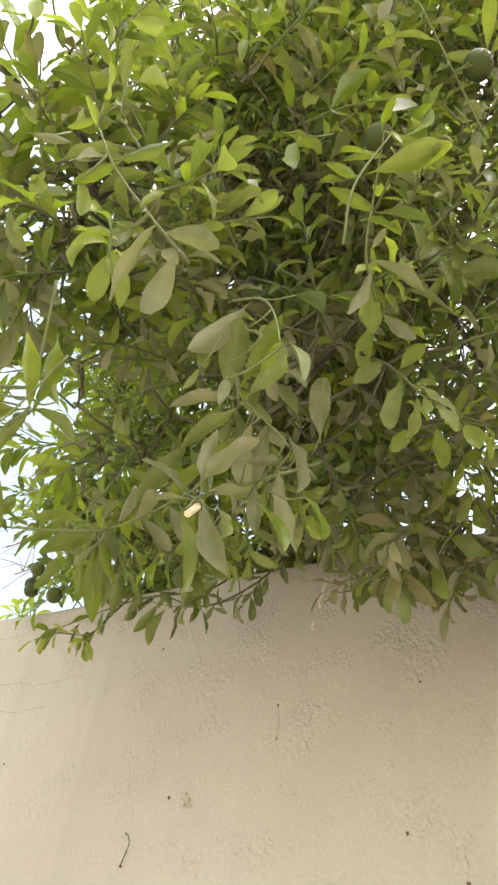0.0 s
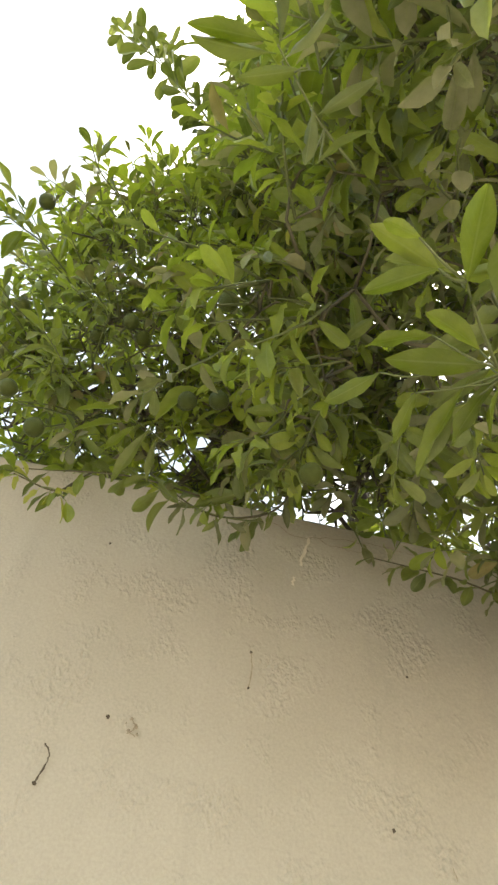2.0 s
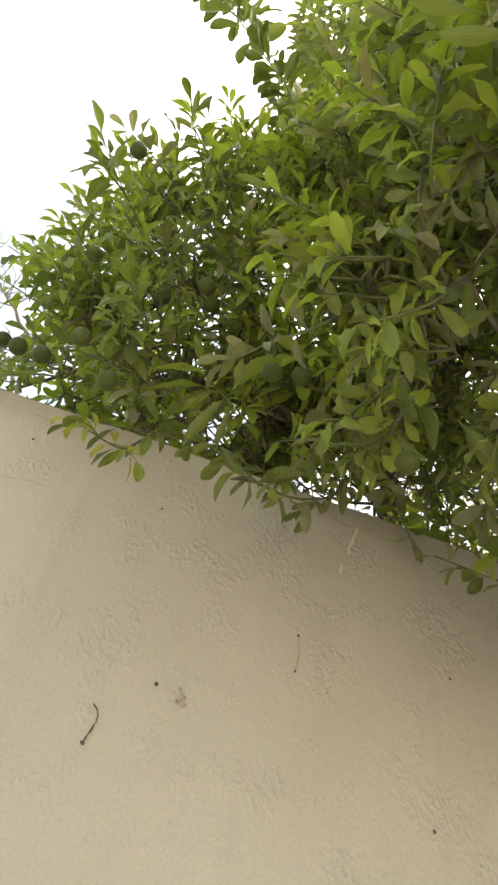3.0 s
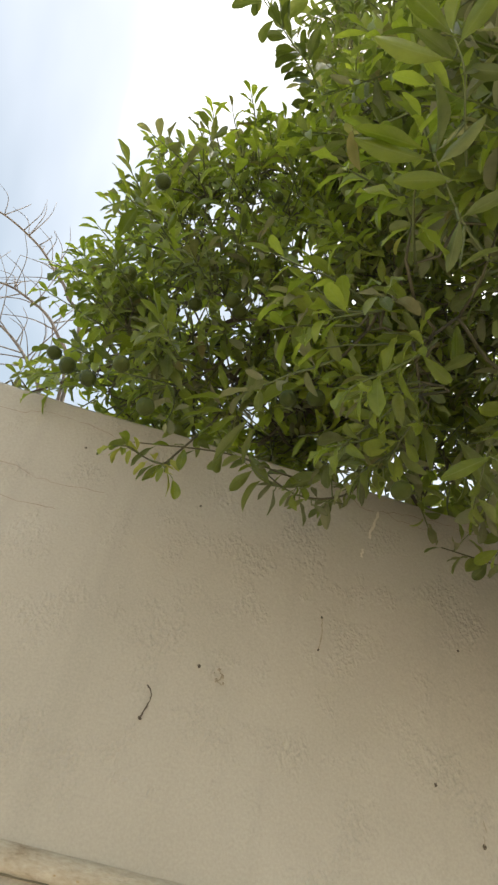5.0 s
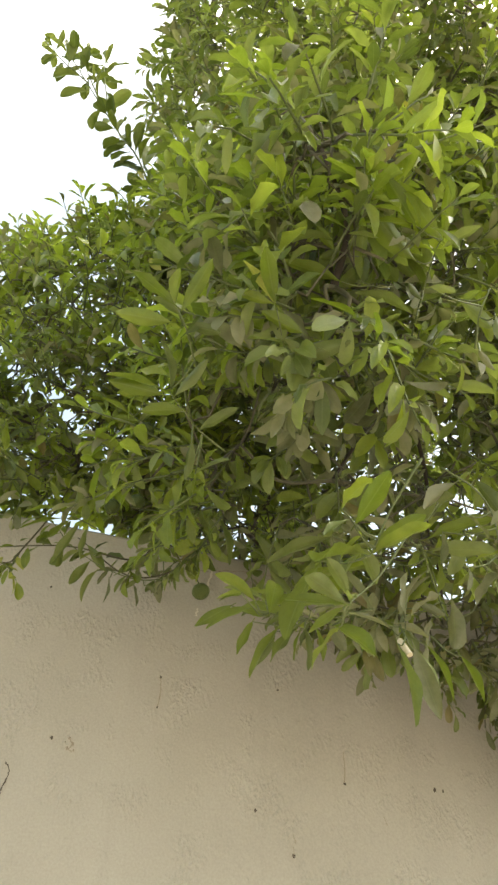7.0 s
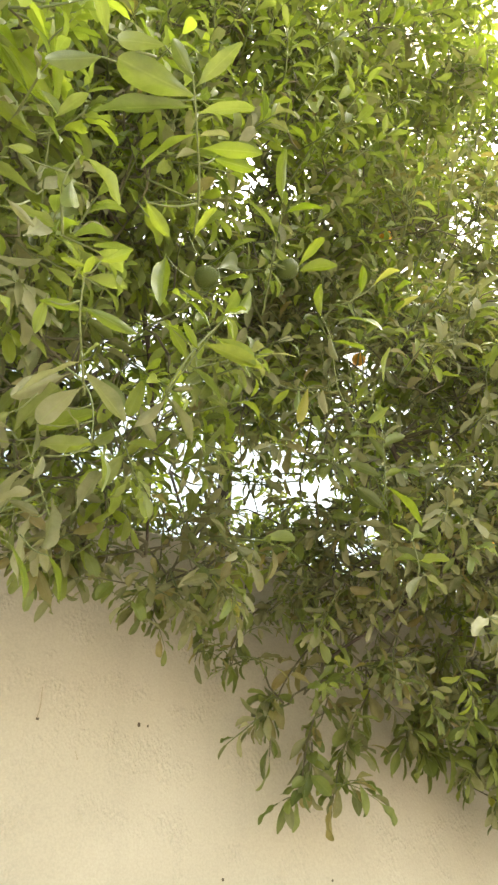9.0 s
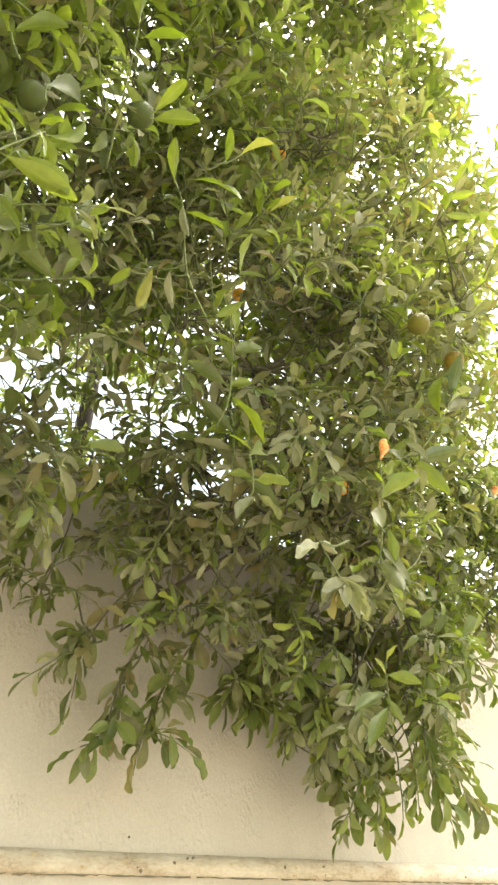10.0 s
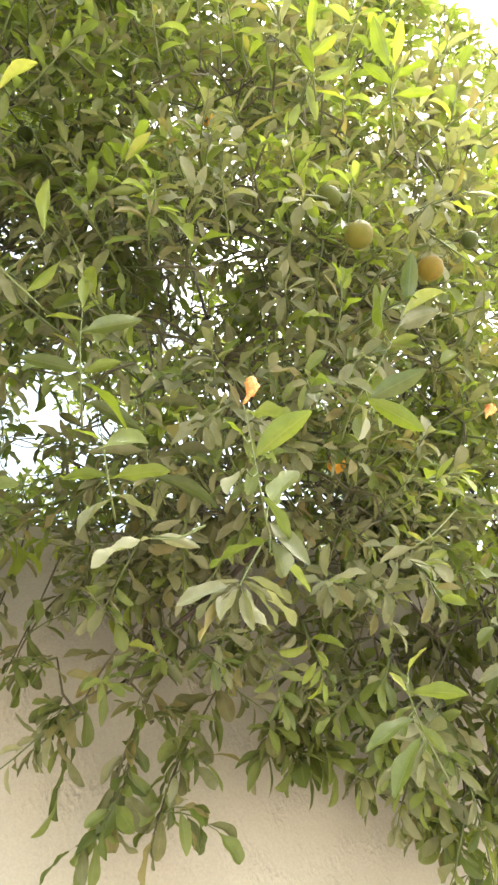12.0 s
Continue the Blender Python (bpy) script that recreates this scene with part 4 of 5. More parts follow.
# hanging young leaves
twig = stem([(0.158, -0.310, 2.202), (0.149, -0.340, 2.106)])
blade(twig, (0.139, -0.340, 2.073), (0.187, -0.340, 1.994), "young")
blade(twig, (0.075, -0.340, 2.082), (0.128, -0.340, 2.007), "mature")
blade(twig, (0.010, -0.340, 2.099), (0.048, -0.340, 2.017), "mature")
blade(twig, (0.154, -0.340, 2.093), (0.194, -0.340, 2.156), "mature")
blade(twig, (0.050, -0.310, 2.402), (0.119, -0.310, 2.341), "mature")
# grey leaves
twig = stem([(0.454, -0.250, 2.314), (0.371, -0.250, 2.254), (0.265, -0.250, 2.218), (0.103, -0.254, 2.196)])
blade(twig, (0.276, -0.250, 2.229), (0.257, -0.250, 2.139), "dusty")
blade(twig, (0.310, -0.250, 2.374), (0.288, -0.250, 2.284), "dusty")
blade(twig, (0.436, -0.250, 2.422), (0.364, -0.250, 2.365), "dusty")
blade(twig, (0.369, -0.250, 2.240), (0.303, -0.250, 2.220), "mature")
blade(twig, (0.313, -0.250, 2.231), (0.357, -0.250, 2.161), "mature")
blade(twig, (0.282, -0.250, 2.403), (0.320, -0.230, 2.328), "mature")
blade(twig, (0.181, -0.254, 2.207), (0.142, -0.254, 2.270), "mature")
blade(twig, (0.401, -0.250, 2.273), (0.457, -0.250, 2.329), "mature")
# hanging wall shoot
twig = stem([(-0.018, -0.120, 2.097), (-0.086, -0.140, 2.070), (-0.157, -0.150, 2.078), (-0.220, -0.160, 2.105)])
blade(twig, (-0.177, -0.150, 2.085), (-0.209, -0.150, 2.027), "mature")
blade(twig, (-0.160, -0.150, 2.071), (-0.193, -0.150, 2.008), "mature")
blade(twig, (-0.139, -0.150, 2.058), (-0.132, -0.150, 2.009), "dusty")
blade(twig, (-0.126, -0.150, 2.067), (-0.073, -0.150, 2.118), "mature")
blade(twig, (-0.094, -0.140, 2.062), (-0.077, -0.140, 2.016), "dusty")
blade(twig, (-0.070, -0.140, 2.061), (-0.043, -0.140, 2.049), "dusty")
blade(twig, (-0.199, -0.160, 2.097), (-0.232, -0.160, 2.072), "mature")
blade(twig, (-0.146, -0.150, 2.068), (-0.180, -0.130, 2.123), "mature")

# long-leaved whorl
twig = stem([(0.133, -0.623, 1.804), (0.087, -0.621, 1.786), (0.048, -0.622, 1.776)], 0.0014)
blade(twig, (0.039, -0.623, 1.779), (-0.030, -0.600, 1.792), "young", True)
blade(twig, (0.027, -0.629, 1.785), (-0.017, -0.651, 1.793), "young")
blade(twig, (0.043, -0.615, 1.774), (0.021, -0.569, 1.753), "young", True)
blade(twig, (0.025, -0.605, 1.774), (0.002, -0.546, 1.742), "young", True)
blade(twig, (0.024, -0.585, 1.774), (0.017, -0.547, 1.751), "mature", True)
blade(twig, (0.049, -0.613, 1.771), (0.066, -0.588, 1.734), "mature")
blade(twig, (0.062, -0.616, 1.769), (0.083, -0.595, 1.747), "young")
blade(twig, (0.049, -0.633, 1.781), (0.069, -0.651, 1.794), "dusty", wide=True)
blade(twig, (-0.003, -0.624, 1.800), (-0.051, -0.609, 1.798), "young", True)
blade(twig, (-0.029, -0.587, 1.796), (-0.062, -0.557, 1.781), "young", True)
blade(twig, (-0.003, -0.586, 1.781), (-0.012, -0.552, 1.760), "young", True)
blade(twig, (0.043, -0.620, 1.765), (0.040, -0.584, 1.746), "young", True)
blade(twig, (0.053, -0.618, 1.773), (0.049, -0.592, 1.760), "mature", True)
blade(twig, (0.044, -0.614, 1.791), (0.018, -0.575, 1.787), "mature", True)
blade(twig, (0.059, -0.622, 1.784), (0.083, -0.639, 1.807), "dusty")
blade(twig, (0.073, -0.616, 1.789), (0.107, -0.634, 1.807), "dusty", wide=True)
blade(twig, (0.080, -0.617, 1.786), (0.101, -0.583, 1.772), "dusty", wide=True)
blade(twig, (0.109, -0.622, 1.790), (0.123, -0.588, 1.765), "dusty")
# whorl above it
twig = stem([(0.037, -0.628, 1.771), (0.004, -0.664, 1.750), (-0.021, -0.694, 1.734)], 0.0014)
blade(twig, (-0.038, -0.696, 1.737), (-0.082, -0.679, 1.720), "young")
blade(twig, (-0.054, -0.709, 1.742), (-0.083, -0.718, 1.730), "young")
blade(twig, (-0.020, -0.694, 1.734), (-0.030, -0.746, 1.748), "young")
blade(twig, (-0.034, -0.692, 1.745), (-0.074, -0.702, 1.771), "young")
blade(twig, (-0.020, -0.692, 1.744), (0.010, -0.700, 1.756), "young")
blade(twig, (-0.023, -0.691, 1.749), (-0.062, -0.691, 1.766), "mature")
blade(twig, (-0.010, -0.681, 1.738), (-0.004, -0.705, 1.736), "mature")
# leaves close overhead
twig = stem([(0.095, -0.790, 1.800), (0.055, -0.785, 1.740), (0.015, -0.789, 1.698)], 0.0012)
blade(twig, (0.014, -0.792, 1.699), (-0.032, -0.772, 1.708), "young")
blade(twig, (0.013, -0.786, 1.698), (-0.004, -0.755, 1.689), "young")
blade(twig, (0.012, -0.794, 1.700), (-0.024, -0.800, 1.718), "mature", wide=True)
blade(twig, (0.020, -0.765, 1.692), (0.001, -0.727, 1.675), "young")
blade(twig, (0.020, -0.752, 1.700), (0.057, -0.770, 1.677), "young")
blade(twig, (0.016, -0.800, 1.699), (0.003, -0.830, 1.695), "mature")
blade(twig, (0.018, -0.792, 1.708), (-0.004, -0.809, 1.735), "mature")
# young shoot over the wall
twig = stem([(-0.114, -0.733, 1.987), (-0.133, -0.768, 1.982), (-0.151, -0.803, 1.987), (-0.166, -0.818, 2.001)], 0.0014)
blade(twig, (-0.169, -0.820, 2.002), (-0.219, -0.834, 2.028), "young")
blade(twig, (-0.169, -0.822, 2.004), (-0.178, -0.839, 2.036), "young")
blade(twig, (-0.161, -0.817, 2.000), (-0.142, -0.857, 2.043), "young")
blade(twig, (-0.168, -0.805, 1.991), (-0.227, -0.798, 1.994), "young")
blade(twig, (-0.151, -0.801, 1.985), (-0.133, -0.811, 2.009), "mature")
blade(twig, (-0.153, -0.754, 1.944), (-0.165, -0.800, 1.973), "mature")
blade(twig, (-0.152, -0.801, 1.999), (-0.113, -0.808, 1.991), "mature")
blade(twig, (-0.159, -0.803, 2.008), (-0.194, -0.810, 2.024), "mature")
# young shoot, lower
twig = stem([(-0.070, -0.681, 1.939), (-0.111, -0.711, 1.937), (-0.154, -0.752, 1.942)], 0.0014)
blade(twig, (-0.163, -0.752, 1.944), (-0.220, -0.749, 1.959), "young")
blade(twig, (-0.159, -0.745, 1.943), (-0.215, -0.734, 1.958), "young")
blade(twig, (-0.134, -0.742, 1.929), (-0.175, -0.723, 1.940), "young")
blade(twig, (-0.113, -0.694, 1.888), (-0.149, -0.720, 1.902), "young")
blade(twig, (-0.119, -0.723, 1.907), (-0.114, -0.691, 1.878), "mature")
blade(twig, (-0.146, -0.744, 1.947), (-0.118, -0.773, 1.982), "mature")
blade(twig, (-0.112, -0.716, 1.928), (-0.076, -0.745, 1.952), "mature")
blade(twig, (-0.106, -0.694, 1.886), (-0.081, -0.726, 1.899), "mature")
# spotted young shoot
twig = stem([(-0.018, -0.772, 1.981), (-0.044, -0.814, 1.984), (-0.068, -0.855, 1.996)], 0.0014)
blade(twig, (-0.069, -0.857, 1.998), (-0.111, -0.882, 2.025), "yellow")
blade(twig, (-0.070, -0.857, 1.998), (-0.100, -0.908, 2.020), "young")
blade(twig, (-0.074, -0.857, 1.999), (-0.110, -0.844, 2.022), "young")
blade(twig, (-0.035, -0.845, 1.979), (-0.076, -0.838, 2.006), "young")
blade(twig, (0.027, -0.867, 1.997), (-0.028, -0.870, 2.024), "young")
blade(twig, (-0.052, -0.827, 1.984), (-0.014, -0.827, 1.963), "mature")
blade(twig, (-0.058, -0.835, 1.991), (-0.077, -0.787, 1.982), "mature")
blade(twig, (-0.038, -0.806, 1.976), (0.019, -0.846, 1.986), "mature", True)
# tall young shoot by the wall
twig = stem([(0.146, -0.759, 2.094), (0.133, -0.821, 2.118), (0.122, -0.890, 2.138), (0.120, -0.910, 2.137)], 0.0014)
blade(twig, (0.124, -0.909, 2.135), (0.066, -0.931, 2.175), "young")
blade(twig, (0.089, -0.910, 2.151), (0.046, -0.932, 2.197), "young")
blade(twig, (0.102, -0.879, 2.129), (0.037, -0.890, 2.179), "young")
blade(twig, (0.122, -0.911, 2.137), (0.106, -0.966, 2.171), "young")
blade(twig, (0.125, -0.904, 2.132), (0.149, -0.944, 2.138), "mature")
blade(twig, (0.050, -0.834, 2.124), (0.027, -0.885, 2.168), "young")
blade(twig, (0.009, -0.851, 2.149), (-0.021, -0.866, 2.164), "young")
blade(twig, (0.028, -0.825, 2.126), (-0.050, -0.829, 2.137), "young")
blade(twig, (0.120, -0.848, 2.102), (0.097, -0.858, 2.112), "mature")
blade(twig, (0.124, -0.825, 2.099), (0.059, -0.819, 2.142), "mature")
blade(twig, (0.127, -0.831, 2.114), (0.148, -0.877, 2.110), "mature")
# green lance-leaved whorl
twig = stem([(0.244, -0.605, 1.802), (0.216, -0.628, 1.846), (0.185, -0.661, 1.880)], 0.0014)
blade(twig, (0.172, -0.658, 1.887), (0.197, -0.712, 1.931), "mature", wide=True)
blade(twig, (0.172, -0.659, 1.889), (0.107, -0.648, 1.922), "dusty", True)
blade(twig, (0.188, -0.666, 1.884), (0.248, -0.722, 1.898), "young", True)
blade(twig, (0.195, -0.647, 1.853), (0.156, -0.606, 1.826), "dusty", wide=True)
blade(twig, (0.194, -0.662, 1.873), (0.258, -0.706, 1.868), "mature", True)
blade(twig, (0.176, -0.644, 1.884), (0.106, -0.614, 1.896), "mature", True)
blade(twig, (0.171, -0.619, 1.874), (0.058, -0.560, 1.868), "young", True)
blade(twig, (0.229, -0.639, 1.827), (0.243, -0.617, 1.775), "dusty", wide=True)
blade(twig, (0.179, -0.589, 1.821), (0.199, -0.630, 1.865), "dusty")
blade(twig, (0.181, -0.594, 1.826), (0.177, -0.580, 1.770), "dusty")
blade(twig, (0.212, -0.618, 1.812), (0.207, -0.571, 1.750), "dusty")
blade(twig, (0.258, -0.639, 1.817), (0.268, -0.673, 1.854), "dusty", wide=True)
blade(twig, (0.150, -0.571, 1.817), (0.154, -0.591, 1.846), "dusty", wide=True)
blade(twig, (0.103, -0.540, 1.824), (0.077, -0.538, 1.840), "dusty", wide=True)
blade(twig, (0.100, -0.597, 1.914), (0.023, -0.553, 1.894), "mature", True)
blade(twig, (0.101, -0.593, 1.908), (0.124, -0.567, 1.853), "mature", True)
# pale-leaved shoot
twig = stem([(0.018, -0.440, 2.080), (-0.029, -0.471, 2.075), (-0.067, -0.512, 2.080)], 0.0014)
blade(twig, (-0.073, -0.515, 2.083), (-0.117, -0.546, 2.095), "young")
blade(twig, (-0.077, -0.509, 2.081), (-0.119, -0.502, 2.089), "young")
blade(twig, (-0.052, -0.489, 2.066), (-0.100, -0.472, 2.070), "young")
blade(twig, (-0.047, -0.485, 2.063), (-0.080, -0.517, 2.080), "mature")
blade(twig, (0.012, -0.461, 2.057), (-0.002, -0.499, 2.104), "young")
blade(twig, (-0.031, -0.475, 2.066), (-0.084, -0.438, 2.060), "young", True)
blade(twig, (-0.007, -0.457, 2.062), (0.019, -0.501, 2.062), "mature")
# pair of pale leaves
twig = stem([(-0.113, -0.375, 2.231), (-0.151, -0.411, 2.208), (-0.173, -0.419, 2.214)], 0.0014)
blade(twig, (-0.175, -0.419, 2.214), (-0.221, -0.437, 2.222), "young")
blade(twig, (-0.153, -0.442, 2.222), (-0.201, -0.462, 2.223), "young")
blade(twig, (-0.154, -0.409, 2.208), (-0.199, -0.400, 2.214), "young")
blade(twig, (-0.150, -0.408, 2.207), (-0.133, -0.460, 2.220), "mature")
blade(twig, (-0.158, -0.407, 2.218), (-0.185, -0.377, 2.201), "mature")
# fan of leaves on the wall's edge
twig = stem([(-0.169, -0.208, 2.113), (-0.208, -0.234, 2.110), (-0.241, -0.258, 2.103)], 0.0014)
blade(twig, (-0.248, -0.264, 2.107), (-0.308, -0.258, 2.098), "young", True)
blade(twig, (-0.238, -0.250, 2.097), (-0.307, -0.238, 2.083), "young", True)
blade(twig, (-0.251, -0.271, 2.112), (-0.273, -0.291, 2.139), "young")
blade(twig, (-0.228, -0.240, 2.102), (-0.265, -0.211, 2.078), "young", True)
blade(twig, (-0.209, -0.240, 2.102), (-0.243, -0.181, 2.053), "mature", True)
blade(twig, (-0.204, -0.242, 2.115), (-0.167, -0.304, 2.150), "young")
blade(twig, (-0.227, -0.253, 2.112), (-0.214, -0.301, 2.150), "mature")
blade(twig, (-0.196, -0.225, 2.102), (-0.198, -0.169, 2.079), "mature")
# near shoot at the crown's edge
twig = stem([(0.327, -0.681, 1.947), (0.330, -0.731, 1.952), (0.348, -0.766, 1.985), (0.371, -0.808, 2.023)], 0.0014)
blade(twig, (0.370, -0.810, 2.025), (0.384, -0.837, 2.021), "young")
blade(twig, (0.372, -0.807, 2.022), (0.385, -0.805, 1.995), "young")
blade(twig, (0.368, -0.788, 2.002), (0.420, -0.796, 1.975), "young")
blade(twig, (0.356, -0.793, 2.011), (0.331, -0.805, 2.044), "young")
blade(twig, (0.333, -0.725, 1.945), (0.379, -0.702, 1.914), "dusty")
blade(twig, (0.337, -0.734, 1.952), (0.355, -0.750, 1.949), "dusty")
blade(twig, (0.350, -0.752, 1.979), (0.402, -0.745, 1.966), "mature", wide=True)
blade(twig, (0.347, -0.749, 1.991), (0.311, -0.774, 2.016), "young")
blade(twig, (0.330, -0.713, 1.949), (0.305, -0.688, 1.915), "dusty")
# upright young shoot
twig = stem([(0.479, -0.712, 2.183), (0.455, -0.800, 2.212), (0.440, -0.856, 2.236)], 0.0014)
blade(twig, (0.438, -0.861, 2.239), (0.411, -0.917, 2.274), "young")
blade(twig, (0.447, -0.855, 2.233), (0.484, -0.898, 2.221), "young")
blade(twig, (0.447, -0.839, 2.225), (0.470, -0.837, 2.226), "dusty")
blade(twig, (0.496, -0.800, 2.208), (0.511, -0.847, 2.227), "young", wide=True)
blade(twig, (0.499, -0.794, 2.203), (0.544, -0.821, 2.220), "young")
blade(twig, (0.451, -0.797, 2.199), (0.437, -0.795, 2.228), "mature")
blade(twig, (0.450, -0.819, 2.225), (0.406, -0.841, 2.265), "mature")
blade(twig, (0.452, -0.805, 2.216), (0.495, -0.786, 2.212), "mature")
# pale oval leaves
twig = stem([(0.678, -0.651, 2.075), (0.617, -0.688, 2.104), (0.571, -0.748, 2.137), (0.548, -0.764, 2.160)], 0.0014)
blade(twig, (0.548, -0.764, 2.160), (0.520, -0.802, 2.176), "young")
blade(twig, (0.549, -0.798, 2.116), (0.597, -0.840, 2.114), "young", wide=True)
blade(twig, (0.574, -0.747, 2.134), (0.618, -0.771, 2.115), "young")
blade(twig, (0.581, -0.660, 2.118), (0.584, -0.619, 2.080), "yellow", wide=True)
blade(twig, (0.556, -0.645, 2.119), (0.549, -0.606, 2.119), "young")
blade(twig, (0.597, -0.676, 2.107), (0.613, -0.645, 2.090), "dusty")
blade(twig, (0.599, -0.804, 2.196), (0.587, -0.835, 2.218), "young")
blade(twig, (0.611, -0.820, 2.199), (0.635, -0.850, 2.227), "yellow")
blade(twig, (0.569, -0.751, 2.139), (0.587, -0.724, 2.119), "dusty")
blade(twig, (0.671, -0.730, 2.100), (0.661, -0.758, 2.148), "young")
blade(twig, (0.688, -0.713, 2.074), (0.664, -0.682, 2.056), "young")
# arching young shoot
twig = stem([(0.214, -0.827, 1.813), (0.203, -0.857, 1.817), (0.187, -0.900, 1.831), (0.181, -0.927, 1.853)], 0.0014)
blade(twig, (0.181, -0.926, 1.852), (0.183, -0.948, 1.856), "young")
blade(twig, (0.190, -0.904, 1.834), (0.152, -0.901, 1.834), "young", True)
blade(twig, (0.189, -0.906, 1.836), (0.236, -0.904, 1.826), "young", True)
blade(twig, (0.157, -0.902, 1.835), (0.156, -0.879, 1.815), "young")
blade(twig, (0.191, -0.939, 1.861), (0.216, -0.963, 1.858), "young")
blade(twig, (0.179, -0.931, 1.857), (0.158, -0.932, 1.856), "young")
blade(twig, (0.200, -0.878, 1.809), (0.210, -0.876, 1.834), "mature")
blade(twig, (0.201, -0.860, 1.820), (0.151, -0.829, 1.794), "dusty", True)
blade(twig, (0.206, -0.854, 1.813), (0.254, -0.844, 1.785), "dusty")
blade(twig, (0.207, -0.836, 1.809), (0.176, -0.810, 1.785), "dusty", wide=True)
# broad leaves of a tall shoot
twig = stem([(0.270, -0.952, 1.927), (0.253, -1.002, 1.925), (0.234, -1.043, 1.926), (0.215, -1.079, 1.944)], 0.0014)
blade(twig, (0.232, -1.043, 1.926), (0.191, -1.016, 1.899), "young")
blade(twig, (0.237, -1.031, 1.920), (0.216, -1.029, 1.904), "dusty")
blade(twig, (0.236, -1.043, 1.925), (0.256, -1.061, 1.917), "dusty")
blade(twig, (0.245, -1.033, 1.930), (0.291, -1.047, 1.940), "young")
blade(twig, (0.257, -1.026, 1.935), (0.293, -1.036, 1.927), "young")
blade(twig, (0.222, -1.066, 1.938), (0.158, -1.063, 1.943), "mature", wide=True)
blade(twig, (0.224, -1.059, 1.935), (0.150, -1.032, 1.923), "mature")
blade(twig, (0.188, -1.087, 1.950), (0.149, -1.077, 1.949), "mature", wide=True)
blade(twig, (0.216, -1.076, 1.943), (0.187, -1.100, 1.940), "mature")
blade(twig, (0.223, -1.071, 1.950), (0.244, -1.102, 1.980), "mature")
blade(twig, (0.216, -0.974, 1.916), (0.243, -0.958, 1.900), "young")
blade(twig, (0.266, -0.962, 1.911), (0.271, -0.996, 1.918), "young")
blade(twig, (0.232, -1.049, 1.951), (0.271, -1.077, 1.954), "mature", wide=True)
blade(twig, (0.146, -1.061, 1.943), (0.105, -1.047, 1.920), "mature")
blade(twig, (0.145, -1.076, 1.949), (0.127, -1.110, 1.945), "mature")
# bright pair in the crown
twig = stem([(0.738, -0.626, 2.320), (0.740, -0.679, 2.314), (0.751, -0.709, 2.328)], 0.0014)
blade(twig, (0.745, -0.700, 2.324), (0.721, -0.733, 2.328), "young")
blade(twig, (0.756, -0.712, 2.329), (0.777, -0.749, 2.352), "yellow")
blade(twig, (0.750, -0.712, 2.329), (0.754, -0.743, 2.329), "young")
blade(twig, (0.740, -0.679, 2.314), (0.711, -0.701, 2.309), "mature")
blade(twig, (0.738, -0.672, 2.311), (0.776, -0.687, 2.316), "mature")
# sunlit shoot high in the crown
twig = stem([(1.039, -0.870, 2.208), (1.009, -0.916, 2.202), (0.999, -0.945, 2.203)], 0.0014)
blade(twig, (0.999, -0.947, 2.204), (0.990, -0.988, 2.208), "yellow")
blade(twig, (0.996, -0.941, 2.203), (0.971, -0.967, 2.243), "young")
blade(twig, (1.004, -0.929, 2.197), (0.963, -0.940, 2.201), "young")
blade(twig, (1.005, -0.934, 2.198), (1.025, -0.962, 2.200), "young")
blade(twig, (1.006, -0.914, 2.191), (0.985, -0.895, 2.208), "mature")
blade(twig, (1.013, -0.918, 2.200), (1.048, -0.937, 2.189), "young")
blade(twig, (1.011, -0.906, 2.198), (1.013, -0.936, 2.230), "young")
# leaf pair by the sun's side
twig = stem([(0.957, -0.863, 2.282), (0.935, -0.903, 2.279), (0.925, -0.925, 2.277)], 0.0014)
blade(twig, (0.925, -0.924, 2.277), (0.916, -0.965, 2.290), "young")
blade(twig, (0.927, -0.915, 2.274), (0.913, -0.908, 2.267), "young")
blade(twig, (0.931, -0.911, 2.272), (0.952, -0.940, 2.272), "young")
blade(twig, (0.938, -0.896, 2.266), (0.909, -0.926, 2.264), "young")
blade(twig, (0.942, -0.892, 2.263), (0.974, -0.915, 2.258), "mature")
# big leaves of a drooping spray
twig = stem([(0.091, -0.831, 1.853), (0.071, -0.797, 1.813), (0.056, -0.770, 1.771)], 0.0014)
blade(twig, (0.056, -0.769, 1.771), (0.089, -0.827, 1.782), "young")
blade(twig, (0.059, -0.767, 1.776), (0.098, -0.801, 1.811), "young")
blade(twig, (0.052, -0.771, 1.770), (-0.016, -0.795, 1.750), "young", wide=True)
blade(twig, (0.073, -0.761, 1.784), (0.065, -0.779, 1.803), "mature")
blade(twig, (0.027, -0.798, 1.779), (0.037, -0.863, 1.802), "young")
blade(twig, (0.006, -0.818, 1.780), (0.009, -0.868, 1.789), "young")
blade(twig, (0.010, -0.757, 1.762), (-0.013, -0.688, 1.725), "young", wide=True)
blade(twig, (0.051, -0.763, 1.778), (0.020, -0.755, 1.747), "mature")
blade(twig, (0.022, -0.801, 1.783), (-0.010, -0.806, 1.763), "mature")
blade(twig, (0.051, -0.761, 1.783), (0.083, -0.733, 1.774), "mature")
blade(twig, (0.042, -0.784, 1.781), (0.014, -0.779, 1.759), "young")
